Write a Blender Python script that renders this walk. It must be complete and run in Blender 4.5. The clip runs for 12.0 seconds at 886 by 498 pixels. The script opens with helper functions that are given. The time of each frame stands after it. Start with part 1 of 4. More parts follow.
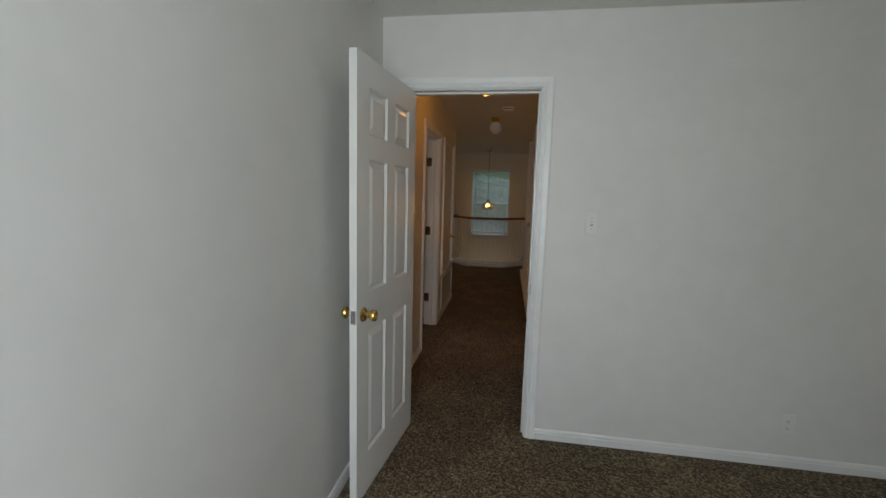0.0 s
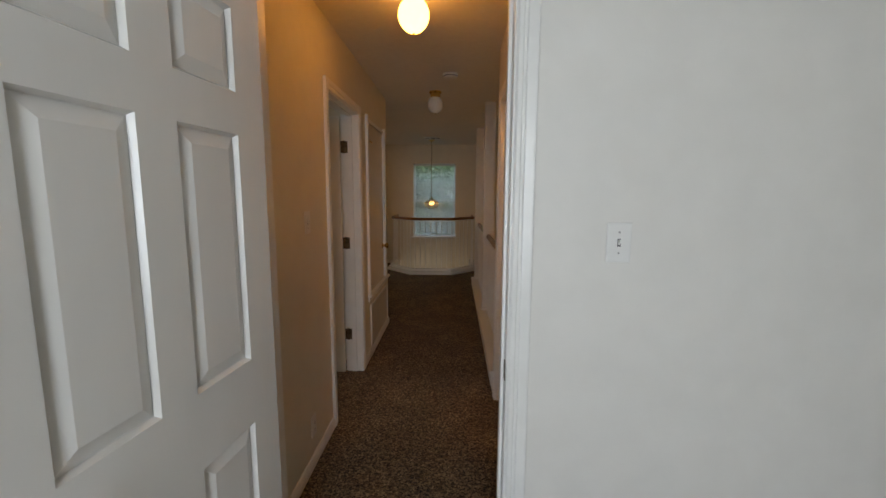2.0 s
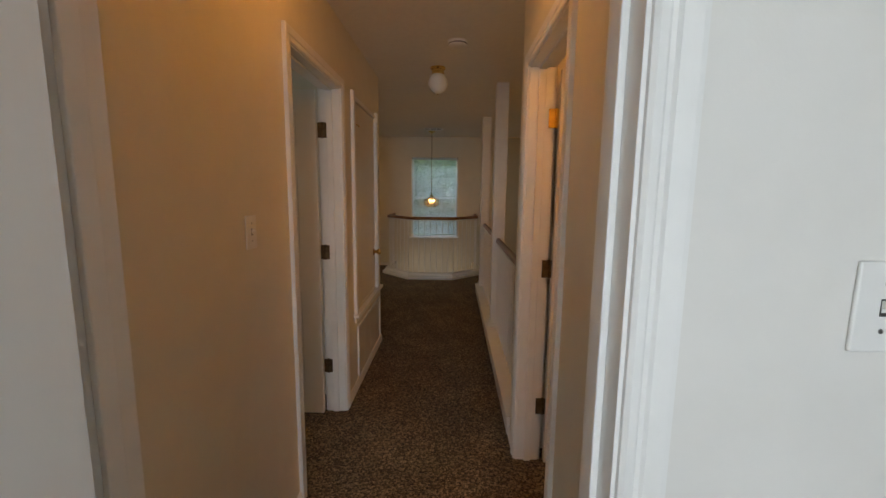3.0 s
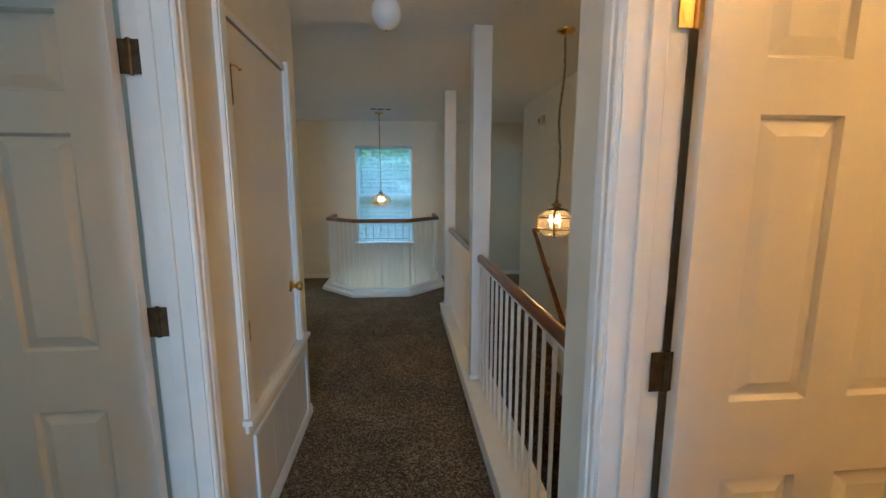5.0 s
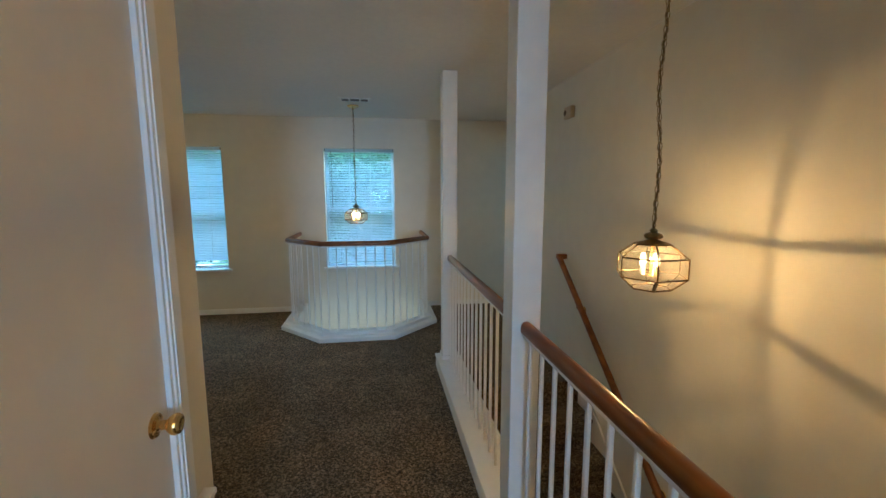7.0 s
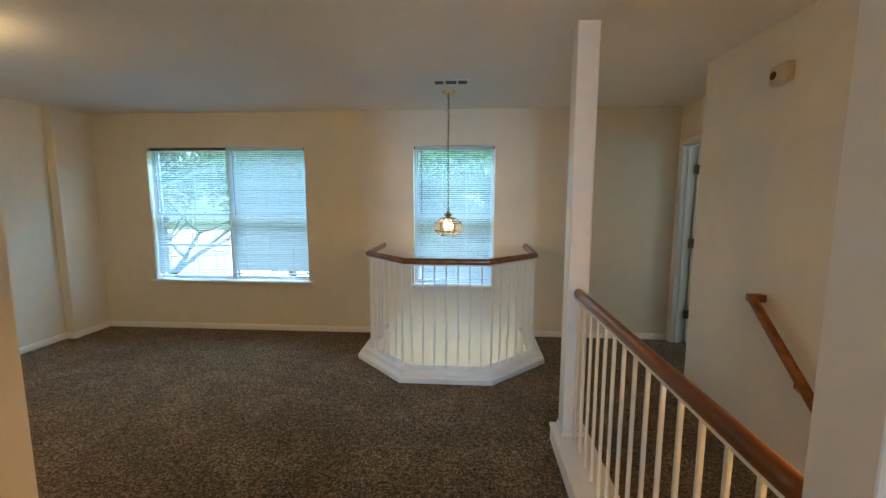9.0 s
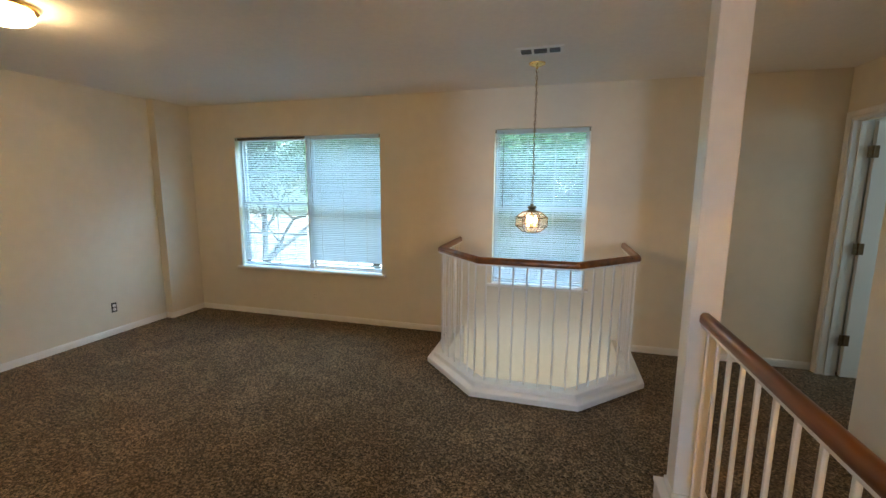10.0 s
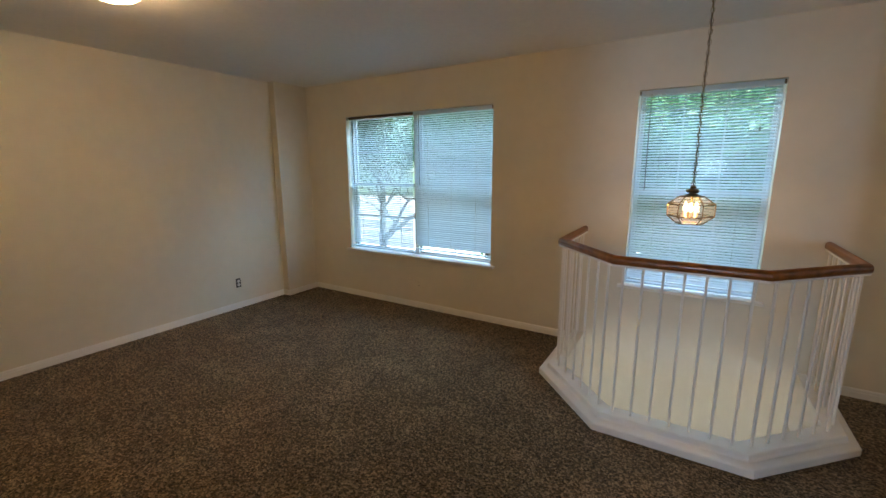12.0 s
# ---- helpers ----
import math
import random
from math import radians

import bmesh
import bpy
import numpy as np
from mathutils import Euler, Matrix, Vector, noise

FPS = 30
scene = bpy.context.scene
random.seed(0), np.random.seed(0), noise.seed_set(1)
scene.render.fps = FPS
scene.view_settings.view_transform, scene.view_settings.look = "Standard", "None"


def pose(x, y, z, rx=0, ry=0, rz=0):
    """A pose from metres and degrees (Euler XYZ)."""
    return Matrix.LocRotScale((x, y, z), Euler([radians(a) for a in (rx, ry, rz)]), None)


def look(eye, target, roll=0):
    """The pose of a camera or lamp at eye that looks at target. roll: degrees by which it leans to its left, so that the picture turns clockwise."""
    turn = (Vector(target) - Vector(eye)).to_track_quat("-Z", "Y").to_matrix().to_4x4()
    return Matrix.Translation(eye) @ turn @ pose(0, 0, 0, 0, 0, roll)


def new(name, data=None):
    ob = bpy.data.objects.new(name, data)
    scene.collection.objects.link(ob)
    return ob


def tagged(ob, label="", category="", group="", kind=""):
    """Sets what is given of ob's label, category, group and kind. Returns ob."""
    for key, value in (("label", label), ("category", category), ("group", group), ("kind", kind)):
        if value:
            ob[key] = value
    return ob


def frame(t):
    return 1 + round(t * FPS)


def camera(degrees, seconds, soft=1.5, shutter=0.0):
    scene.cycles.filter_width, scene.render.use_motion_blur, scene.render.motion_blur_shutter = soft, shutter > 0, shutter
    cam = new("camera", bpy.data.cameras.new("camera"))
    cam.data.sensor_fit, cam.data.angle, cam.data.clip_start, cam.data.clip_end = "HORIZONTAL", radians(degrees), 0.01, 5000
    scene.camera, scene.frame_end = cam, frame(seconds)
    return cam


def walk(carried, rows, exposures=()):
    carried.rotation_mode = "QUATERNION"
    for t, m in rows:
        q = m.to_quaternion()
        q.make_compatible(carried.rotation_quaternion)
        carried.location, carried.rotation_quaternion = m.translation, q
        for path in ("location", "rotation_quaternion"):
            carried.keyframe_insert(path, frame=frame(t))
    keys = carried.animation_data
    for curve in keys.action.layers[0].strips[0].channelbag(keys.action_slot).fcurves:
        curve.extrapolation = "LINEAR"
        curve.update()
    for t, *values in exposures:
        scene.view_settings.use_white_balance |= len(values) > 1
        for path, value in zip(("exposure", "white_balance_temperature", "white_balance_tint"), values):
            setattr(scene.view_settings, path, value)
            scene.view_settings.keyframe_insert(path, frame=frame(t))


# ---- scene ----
cam = camera(94.2, 12.0)
PATH = [
    (0, (0.036, 0.148, 1.449), (-0.268, 2.108, 1.193), 1.6),
    (0.5, (0.094, 0.467, 1.45), (0.133, 2.449, 1.184), 0.5),
    (1, (0.125, 0.764, 1.449), (0.152, 2.744, 1.165), -0.4),
    (1.5, (0.128, 1.064, 1.452), (0.071, 3.043, 1.168), 0.3),
    (2, (0.028, 1.366, 1.453), (-0.027, 3.348, 1.188), 0.3),
    (2.5, (-0.026, 1.69, 1.466), (-0.066, 3.671, 1.187), 0.7),
    (2.7, (-0.022, 1.833, 1.452), (-0.077, 3.813, 1.174), 0.7),
    (4.5, (-0.116, 3.044, 1.461), (0.004, 5.017, 1.158), 0.1),
    (5, (-0.1, 3.333, 1.463), (0.089, 5.301, 1.159), 0.0),
    (5.5, (-0.111, 3.668, 1.474), (0.153, 5.631, 1.191), 0.1),
    (6, (-0.089, 3.968, 1.469), (0.2, 5.928, 1.194), 0.3),
    (6.5, (-0.078, 4.257, 1.5), (0.243, 6.213, 1.238), 0.1),
    (7, (-0.145, 4.532, 1.501), (0.153, 6.492, 1.237), -0.1),
    (8.8, (-0.154, 5.37, 1.479), (-0.244, 7.355, 1.247), 0.1),
    (9, (-0.196, 5.479, 1.518), (-0.334, 7.459, 1.273), 0.1),
    (9.5, (-0.237, 5.678, 1.511), (-0.554, 7.633, 1.229), 0.2),
    (10, (-0.206, 5.902, 1.53), (-0.739, 7.806, 1.23), 0.3),
    (10.5, (-0.199, 6.066, 1.529), (-0.929, 7.895, 1.183), 0.4),
    (11, (-0.289, 6.204, 1.512), (-1.19, 7.954, 1.155), 0.4),
    (11.5, (-0.369, 6.286, 1.518), (-1.365, 7.976, 1.129), 0.1),
    (12, (-0.392, 6.395, 1.507), (-1.415, 8.069, 1.121), -0.2),
]
EXPOSURES = [
    (0.0, 0.48, 8000, 8), (0.5, 0.76, 8000, 8), (1.0, 1.02, 7900, 9), (1.5, 0.95, 7900, 10), (2.7, 1.1, 8050, 11),
    (4.3, 2.25, 4750, -8), (5.1, 2.3, 4800, -10), (5.5, 2.4, 4750, -14), (6.0, 2.42, 4550, -12), (6.5, 2.4, 4500, -10), (7.2, 2.45, 4560, -10), (8.8, 2.78, 5400, -3), (9.5, 2.82, 5650, 0), (10.5, 2.7, 5900, 3), (12.0, 2.42, 5850, 4),
]
walk(cam, [(t, look(eye, target, roll)) for t, eye, target, roll in PATH],
     exposures=EXPOSURES)

# ---- light ----
world = bpy.data.worlds.new("sky")
scene.world = world
world.use_nodes = True
wn = world.node_tree.nodes
wl = world.node_tree.links
sky = wn.new("ShaderNodeTexSky")
sky.sky_type = "NISHITA"
sky.sun_disc = False
sky.sun_elevation = radians(52)
sky.sun_rotation = radians(120)
wl.new(sky.outputs[0], wn["Background"].inputs[0])
wn["Background"].inputs[1].default_value = 0.15
sun_data = bpy.data.lights.new("sun", "SUN")
sun_data.energy = 5.0
sun_data.angle = radians(0.5)
sun_data.color = (1.0, 0.95, 0.88)
sun = new("sun", sun_data)
sun.matrix_world = look((10, 14, 25), (-1, 19, 0))

WARM = (1.0, 0.50, 0.155)
HALL_GLOW, LOFT_GLOW, ROOM_GLOW = 6.8, 13.5, 22.0


def area_lamp(name, m, sx, sy, watts, colour):
    d = bpy.data.lights.new(name, "AREA")
    d.shape, d.size, d.size_y, d.energy, d.color = "RECTANGLE", sx, sy, watts, colour
    o = new(name, d)
    o.matrix_world = m
    return o


# area lamps for the unseen windows of the bedroom, the left room and the front bedroom
area_lamp("unseen_area_light", look((-0.02, -0.95, 1.45), (-1.6, 1.75, 1.35)), 0.98, 1.42, 31.0, (0.60, 0.75, 1.0))
area_lamp("unseen_area_light", look((-3.42, 4.49, 1.4), (0, 4.30, 1.2)), 0.30, 1.3, 3.2, (0.70, 0.84, 1.0))
area_lamp("unseen_area_light", look((4.08, 8.95, 1.4), (2.0, 9.4, 1.2)), 1.2, 1.3, 2.0, (0.74, 0.90, 1.0))
# fill lamp added in the storey below to brighten the entry well
area_lamp("unseen_area_light", look((-0.4, 6.38, -1.3), (-0.4, 9.9, -1.2)), 1.5, 1.3, 8.0, (1.0, 0.92, 0.80))
# area lamps added above the loft's two windows, out of sight, to boost the skylight
area_lamp("sky_fill", look((-2.94, 11.1, 3.1), (-2.94, 9.96, 1.2)), 2.0, 0.9, 22.0, (0.62, 0.84, 1.0))
area_lamp("sky_fill", look((-0.39, 11.1, 3.1), (-0.39, 9.96, 1.2)), 1.0, 0.9, 12.0, (0.62, 0.84, 1.0))


# ---- materials ----
def material(name):
    m = bpy.data.materials.new(name)
    m.use_nodes = True
    nt = m.node_tree
    return m, nt.nodes, nt.links, nt.nodes["Principled BSDF"]


def textured(name, c1, c2, scale, rough, bump=0.0, bump_scale=None, detail=4.0, big=None, metal=0.0, coat=0.0, stretch=None, bump_dist=0.002, per_piece=0.0):
    """Two colours mixed by fine noise, a slow second noise over them, and a fine relief."""
    m, n, l, b = material(name)
    tc = n.new("ShaderNodeTexCoord")
    src = tc.outputs["Object"]
    if stretch:
        mp = n.new("ShaderNodeMapping")
        mp.inputs["Scale"].default_value = stretch
        l.new(src, mp.inputs[0])
        src = mp.outputs[0]
    nz = n.new("ShaderNodeTexNoise")
    nz.inputs["Scale"].default_value, nz.inputs["Detail"].default_value = scale, detail
    l.new(src, nz.inputs["Vector"])
    mix = n.new("ShaderNodeMix")
    mix.data_type = "RGBA"
    mix.inputs["A"].default_value, mix.inputs["B"].default_value = (*c1, 1), (*c2, 1)
    ramp = n.new("ShaderNodeMapRange")
    ramp.inputs["From Min"].default_value, ramp.inputs["From Max"].default_value = 0.35, 0.65
    l.new(nz.outputs[0], ramp.inputs[0])
    l.new(ramp.outputs[0], mix.inputs["Factor"])
    out = mix.outputs["Result"]
    if big:
        nb = n.new("ShaderNodeTexNoise")
        nb.inputs["Scale"].default_value, nb.inputs["Detail"].default_value = big[0], 3.0
        l.new(tc.outputs["Object"], nb.inputs["Vector"])
        mr = n.new("ShaderNodeMapRange")
        mr.inputs["From Min"].default_value, mr.inputs["From Max"].default_value = 0.3, 0.7
        mr.inputs["To Min"].default_value, mr.inputs["To Max"].default_value = 1 - big[1], 1 + big[1]
        l.new(nb.outputs[0], mr.inputs[0])
        mul = n.new("ShaderNodeMix")
        mul.data_type, mul.blend_type = "RGBA", "MULTIPLY"
        mul.inputs["Factor"].default_value = 1.0
        l.new(out, mul.inputs["A"])
        l.new(mr.outputs[0], mul.inputs["B"])
        out = mul.outputs["Result"]
    if per_piece:
        oi = n.new("ShaderNodeObjectInfo")
        hv = n.new("ShaderNodeHueSaturation")
        mr = n.new("ShaderNodeMapRange")
        mr.inputs["To Min"].default_value, mr.inputs["To Max"].default_value = 1 - per_piece, 1 + per_piece
        l.new(oi.outputs["Random"], mr.inputs[0])
        l.new(mr.outputs[0], hv.inputs["Value"])
        l.new(out, hv.inputs["Color"])
        out = hv.outputs[0]
    l.new(out, b.inputs["Base Color"])
    b.inputs["Roughness"].default_value, b.inputs["Metallic"].default_value = rough, metal
    b.inputs["Coat Weight"].default_value = coat
    if bump:
        nb = n.new("ShaderNodeTexNoise")
        nb.inputs["Scale"].default_value, nb.inputs["Detail"].default_value = bump_scale or scale, 3.0
        l.new(src, nb.inputs["Vector"])
        bp = n.new("ShaderNodeBump")
        bp.inputs["Strength"].default_value, bp.inputs["Distance"].default_value = bump, bump_dist
        l.new(nb.outputs[0], bp.inputs["Height"])
        l.new(bp.outputs[0], b.inputs["Normal"])
    return m


WALL = textured("wall_paint", (0.745, 0.705, 0.60), (0.72, 0.68, 0.575), 9.0, 0.52, 0.30, 60.0, big=(0.9, 0.03), bump_dist=0.0022)
WALL_BED = textured("bedroom_wall_paint", (0.775, 0.750, 0.705), (0.75, 0.725, 0.68), 9.0, 0.50, 0.20, 75.0, big=(0.9, 0.03), bump_dist=0.0018)
CEIL = textured("ceiling_paint", (0.83, 0.81, 0.76), (0.80, 0.78, 0.735), 30.0, 0.75, 0.5, 55.0, big=(0.7, 0.03), bump_dist=0.003)
TRIM = textured("trim_paint", (0.83, 0.82, 0.79), (0.80, 0.79, 0.76), 14.0, 0.33, 0.08, 60.0, big=(2.0, 0.03))
DOORP = textured("door_paint", (0.80, 0.78, 0.74), (0.78, 0.76, 0.715), 10.0, 0.27, 0.12, 90.0, big=(1.5, 0.02), stretch=(1, 1, 0.15))
CREAM = textured("closet_door_paint", (0.76, 0.71, 0.62), (0.74, 0.69, 0.60), 10.0, 0.3, 0.1, 50.0, big=(1.5, 0.03))
WOOD = textured("stained_wood", (0.27, 0.093, 0.012), (0.14, 0.044, 0.006), 22.0, 0.30, 0.12, 60.0, big=(4.0, 0.14), coat=0.06, stretch=(1, 0.08, 1))
WOOD.node_tree.nodes["Principled BSDF"].inputs["Specular IOR Level"].default_value = 0.3
BRASS = textured("polished_brass", (0.80, 0.56, 0.20), (0.70, 0.46, 0.15), 18.0, 0.2, metal=1.0)
BRONZE = textured("old_bronze", (0.10, 0.065, 0.035), (0.16, 0.11, 0.06), 40.0, 0.4, metal=0.9)
STEEL = textured("steel", (0.45, 0.44, 0.42), (0.35, 0.34, 0.33), 60.0, 0.35, metal=1.0)
PLASTIC = textured("white_plastic", (0.80, 0.79, 0.76), (0.78, 0.77, 0.74), 25.0, 0.35)
ALMOND = textured("almond_plastic", (0.62, 0.50, 0.33), (0.58, 0.46, 0.30), 25.0, 0.45)
# near-black colour stands in for the shade inside slots and openings
DARK = textured("shaded_opening", (0.03, 0.028, 0.025), (0.045, 0.04, 0.035), 40.0, 0.6)
VINYL = textured("vinyl_frame", (0.80, 0.81, 0.82), (0.77, 0.78, 0.79), 12.0, 0.4)
SLAT = textured("blind_slat", (0.78, 0.81, 0.85), (0.75, 0.78, 0.82), 20.0, 0.4, per_piece=0.05)


def let_light_through(m, share, tint):
    """Adds thin-sheet translucency to a plain material."""
    n, l = m.node_tree.nodes, m.node_tree.links
    tl = n.new("ShaderNodeBsdfTranslucent")
    tl.inputs[0].default_value = (*tint, 1)
    mx = n.new("ShaderNodeMixShader")
    mx.inputs[0].default_value = share
    l.new(n["Principled BSDF"].outputs[0], mx.inputs[1])
    l.new(tl.outputs[0], mx.inputs[2])
    l.new(mx.outputs[0], n["Material Output"].inputs[0])


let_light_through(SLAT, 0.6, (0.78, 0.86, 0.93))
CORD = textured("cord", (0.62, 0.60, 0.55), (0.52, 0.50, 0.45), 80.0, 0.8)
# dark grey puts the backlit silhouette into the blind fittings' colour
WAND = textured("backlit_wand_grey", (0.20, 0.20, 0.20), (0.15, 0.15, 0.15), 60.0, 0.35)
GOLD_CORD = textured("gold_cord", (0.17, 0.12, 0.065), (0.09, 0.065, 0.035), 120.0, 0.6)
ANTIQUE = textured("antique_brass", (0.40, 0.32, 0.17), (0.26, 0.205, 0.11), 40.0, 0.4, metal=1.0)
CAME = textured("dark_brass_came", (0.20, 0.12, 0.045), (0.13, 0.08, 0.03), 40.0, 0.35, metal=1.0)
BARK = textured("bark", (0.10, 0.075, 0.055), (0.05, 0.04, 0.03), 6.0, 0.9, 0.8, 9.0, bump_dist=0.03)
GRASS = textured("lawn_grass", (0.05, 0.09, 0.025), (0.08, 0.11, 0.03), 3.0, 0.9, 0.6, 30.0, big=(0.15, 0.25), bump_dist=0.03)
CONCRETE = textured("pale_concrete", (0.50, 0.48, 0.44), (0.43, 0.41, 0.38), 6.0, 0.85, 0.3, 30.0, big=(0.4, 0.08))
TILE = textured("foyer_floor", (0.42, 0.38, 0.31), (0.36, 0.32, 0.26), 5.0, 0.5)


def carpet_material():
    """Cut-pile carpet: speckled brown and grey tufts, with slow tracks of leaning pile."""
    m, n, l, b = material("carpet")
    tc = n.new("ShaderNodeTexCoord")
    vo = n.new("ShaderNodeTexVoronoi")
    vo.inputs["Scale"].default_value = 115.0
    l.new(tc.outputs["Object"], vo.inputs["Vector"])
    ramp = n.new("ShaderNodeValToRGB")
    e = ramp.color_ramp.elements
    e[0].color, e[1].color = (0.0155, 0.0108, 0.0060, 1), (0.39, 0.276, 0.160, 1)
    e[0].position, e[1].position = 0.29, 0.745
    mid = ramp.color_ramp.elements.new(0.50)
    mid.color = (0.110, 0.075, 0.0385, 1)
    sep = n.new("ShaderNodeSeparateColor")
    l.new(vo.outputs["Color"], sep.inputs[0])
    tuft = n.new("ShaderNodeTexNoise")
    tuft.inputs["Scale"].default_value, tuft.inputs["Detail"].default_value, tuft.inputs["Roughness"].default_value = 52.0, 6.0, 0.74
    l.new(tc.outputs["Object"], tuft.inputs["Vector"])
    blend = n.new("ShaderNodeMix")
    blend.inputs["Factor"].default_value = 0.68
    l.new(sep.outputs[0], blend.inputs["A"])
    l.new(tuft.outputs[0], blend.inputs["B"])
    l.new(blend.outputs["Result"], ramp.inputs[0])
    big = n.new("ShaderNodeTexNoise")
    big.inputs["Scale"].default_value, big.inputs["Detail"].default_value = 3.2, 7.0
    big.inputs["Distortion"].default_value = 0.6
    l.new(tc.outputs["Object"], big.inputs["Vector"])
    mr = n.new("ShaderNodeMapRange")
    mr.inputs["From Min"].default_value, mr.inputs["From Max"].default_value = 0.46, 0.70
    mr.inputs["To Min"].default_value, mr.inputs["To Max"].default_value = 0.91, 1.30
    l.new(big.outputs[0], mr.inputs[0])
    mul = n.new("ShaderNodeMix")
    mul.data_type, mul.blend_type = "RGBA", "MULTIPLY"
    mul.inputs["Factor"].default_value = 1.0
    l.new(ramp.outputs[0], mul.inputs["A"])
    l.new(mr.outputs[0], mul.inputs["B"])
    l.new(mul.outputs["Result"], b.inputs["Base Color"])
    b.inputs["Roughness"].default_value = 1.0
    b.inputs["Specular IOR Level"].default_value = 0.03
    b.inputs["Sheen Weight"].default_value = 0.10
    b.inputs["Sheen Roughness"].default_value = 0.6
    n2 = n.new("ShaderNodeTexNoise")
    n2.inputs["Scale"].default_value, n2.inputs["Detail"].default_value = 45.0, 4.0
    l.new(tc.outputs["Object"], n2.inputs["Vector"])
    add = n.new("ShaderNodeMath")
    add.operation = "ADD"
    l.new(vo.outputs["Distance"], add.inputs[0])
    l.new(n2.outputs[0], add.inputs[1])
    bp = n.new("ShaderNodeBump")
    bp.inputs["Strength"].default_value, bp.inputs["Distance"].default_value = 0.9, 0.006
    l.new(add.outputs[0], bp.inputs["Height"])
    l.new(bp.outputs[0], b.inputs["Normal"])
    return m


CARPET = carpet_material()


def glass_material(name, tint, gloss, milky=0.0):
    m, n, l, b = material(name)
    tr = n.new("ShaderNodeBsdfTransparent")
    tr.inputs[0].default_value = (*tint, 1)
    gl = n.new("ShaderNodeBsdfGlossy")
    gl.inputs["Roughness"].default_value = 0.012
    mx = n.new("ShaderNodeMixShader")
    mx.inputs[0].default_value = gloss
    l.new(tr.outputs[0], mx.inputs[1])
    l.new(gl.outputs[0], mx.inputs[2])
    last = mx
    if milky:
        tl = n.new("ShaderNodeBsdfTranslucent")
        tl.inputs[0].default_value = (0.95, 0.9, 0.8, 1)
        m2 = n.new("ShaderNodeMixShader")
        m2.inputs[0].default_value = milky
        l.new(mx.outputs[0], m2.inputs[1])
        l.new(tl.outputs[0], m2.inputs[2])
        last = m2
    l.new(last.outputs[0], n["Material Output"].inputs[0])
    return m


GLASS = glass_material("window_glass", (0.93, 0.97, 0.97), 0.018)
LAMP_GLASS = glass_material("lamp_glass", (0.98, 0.96, 0.93), 0.05, 0.010)


def bevel_material():
    """Bevelled edges bend the light aside, so little of it goes straight on."""
    m, n, l, b = material("bevelled_lamp_glass")
    tr = n.new("ShaderNodeBsdfTransparent")
    tr.inputs[0].default_value = (0.95, 0.92, 0.86, 1)
    rf = n.new("ShaderNodeBsdfRefraction")
    rf.inputs["Color"].default_value = (0.95, 0.92, 0.86, 1)
    rf.inputs["Roughness"].default_value, rf.inputs["IOR"].default_value = 0.08, 1.15
    mx = n.new("ShaderNodeMixShader")
    mx.inputs[0].default_value = 0.72
    l.new(tr.outputs[0], mx.inputs[1])
    l.new(rf.outputs[0], mx.inputs[2])
    l.new(mx.outputs[0], n["Material Output"].inputs[0])
    return m


BEVEL = bevel_material()


def glow_material(name, colour, strength):
    m, n, l, b = material(name)
    b.inputs["Base Color"].default_value = (0.85, 0.83, 0.78, 1)
    b.inputs["Emission Color"].default_value = (*colour, 1)
    b.inputs["Emission Strength"].default_value = strength
    b.inputs["Roughness"].default_value = 0.2
    return m


GLOBE_HALL = glow_material("lit_opal_glass_hall", (1.0, 0.42, 0.085), HALL_GLOW)
GLOBE_LOFT = glow_material("lit_opal_glass_loft", (1.0, 0.60, 0.27), LOFT_GLOW)
GLOBE_ROOM = glow_material("lit_opal_glass_room", (1.0, 0.42, 0.10), ROOM_GLOW)


def bulb_material():
    """Clear glass lit by its filament."""
    m, n, l, b = material("lit_candle_bulb")
    tr = n.new("ShaderNodeBsdfTransparent")
    em = n.new("ShaderNodeEmission")
    em.inputs[0].default_value, em.inputs[1].default_value = (*WARM, 1), 9.0
    mx = n.new("ShaderNodeMixShader")
    mx.inputs[0].default_value = 0.3
    l.new(tr.outputs[0], mx.inputs[1])
    l.new(em.outputs[0], mx.inputs[2])
    l.new(mx.outputs[0], n["Material Output"].inputs[0])
    return m


BULB = bulb_material()
OPAL = textured("unlit_opal_glass", (0.82, 0.82, 0.80), (0.79, 0.79, 0.77), 6.0, 0.12)


def leaf_material():
    m, n, l, b = material("leaf")
    g = n.new("ShaderNodeNewGeometry")
    ramp = n.new("ShaderNodeValToRGB")
    e = ramp.color_ramp.elements
    e[0].color, e[1].color = (0.05, 0.12, 0.05, 1), (0.14, 0.27, 0.12, 1)
    l.new(g.outputs["Random Per Island"], ramp.inputs[0])
    l.new(ramp.outputs[0], b.inputs["Base Color"])
    b.inputs["Roughness"].default_value = 0.5
    tl = n.new("ShaderNodeBsdfTranslucent")
    l.new(ramp.outputs[0], tl.inputs[0])
    mx = n.new("ShaderNodeMixShader")
    mx.inputs[0].default_value = 0.5
    l.new(b.outputs[0], mx.inputs[1])
    l.new(tl.outputs[0], mx.inputs[2])
    l.new(mx.outputs[0], n["Material Output"].inputs[0])
    return m


LEAF = leaf_material()


# ---- mesh helpers ----
def mesh_of(name, bm, mat, smooth=False):
    me = bpy.data.meshes.new(name)
    bm.normal_update()
    bm.to_mesh(me)
    bm.free()
    if mat:
        me.materials.append(mat)
    if smooth:
        me.shade_smooth()
        me.set_sharp_from_angle(angle=radians(38))
    return me


def part(name, bm, mat, parent=None, label="", smooth=False):
    ob = new(name, mesh_of(name, bm, mat, smooth))
    if parent:
        ob.parent = parent
    if label:
        tagged(ob, label)
    return ob


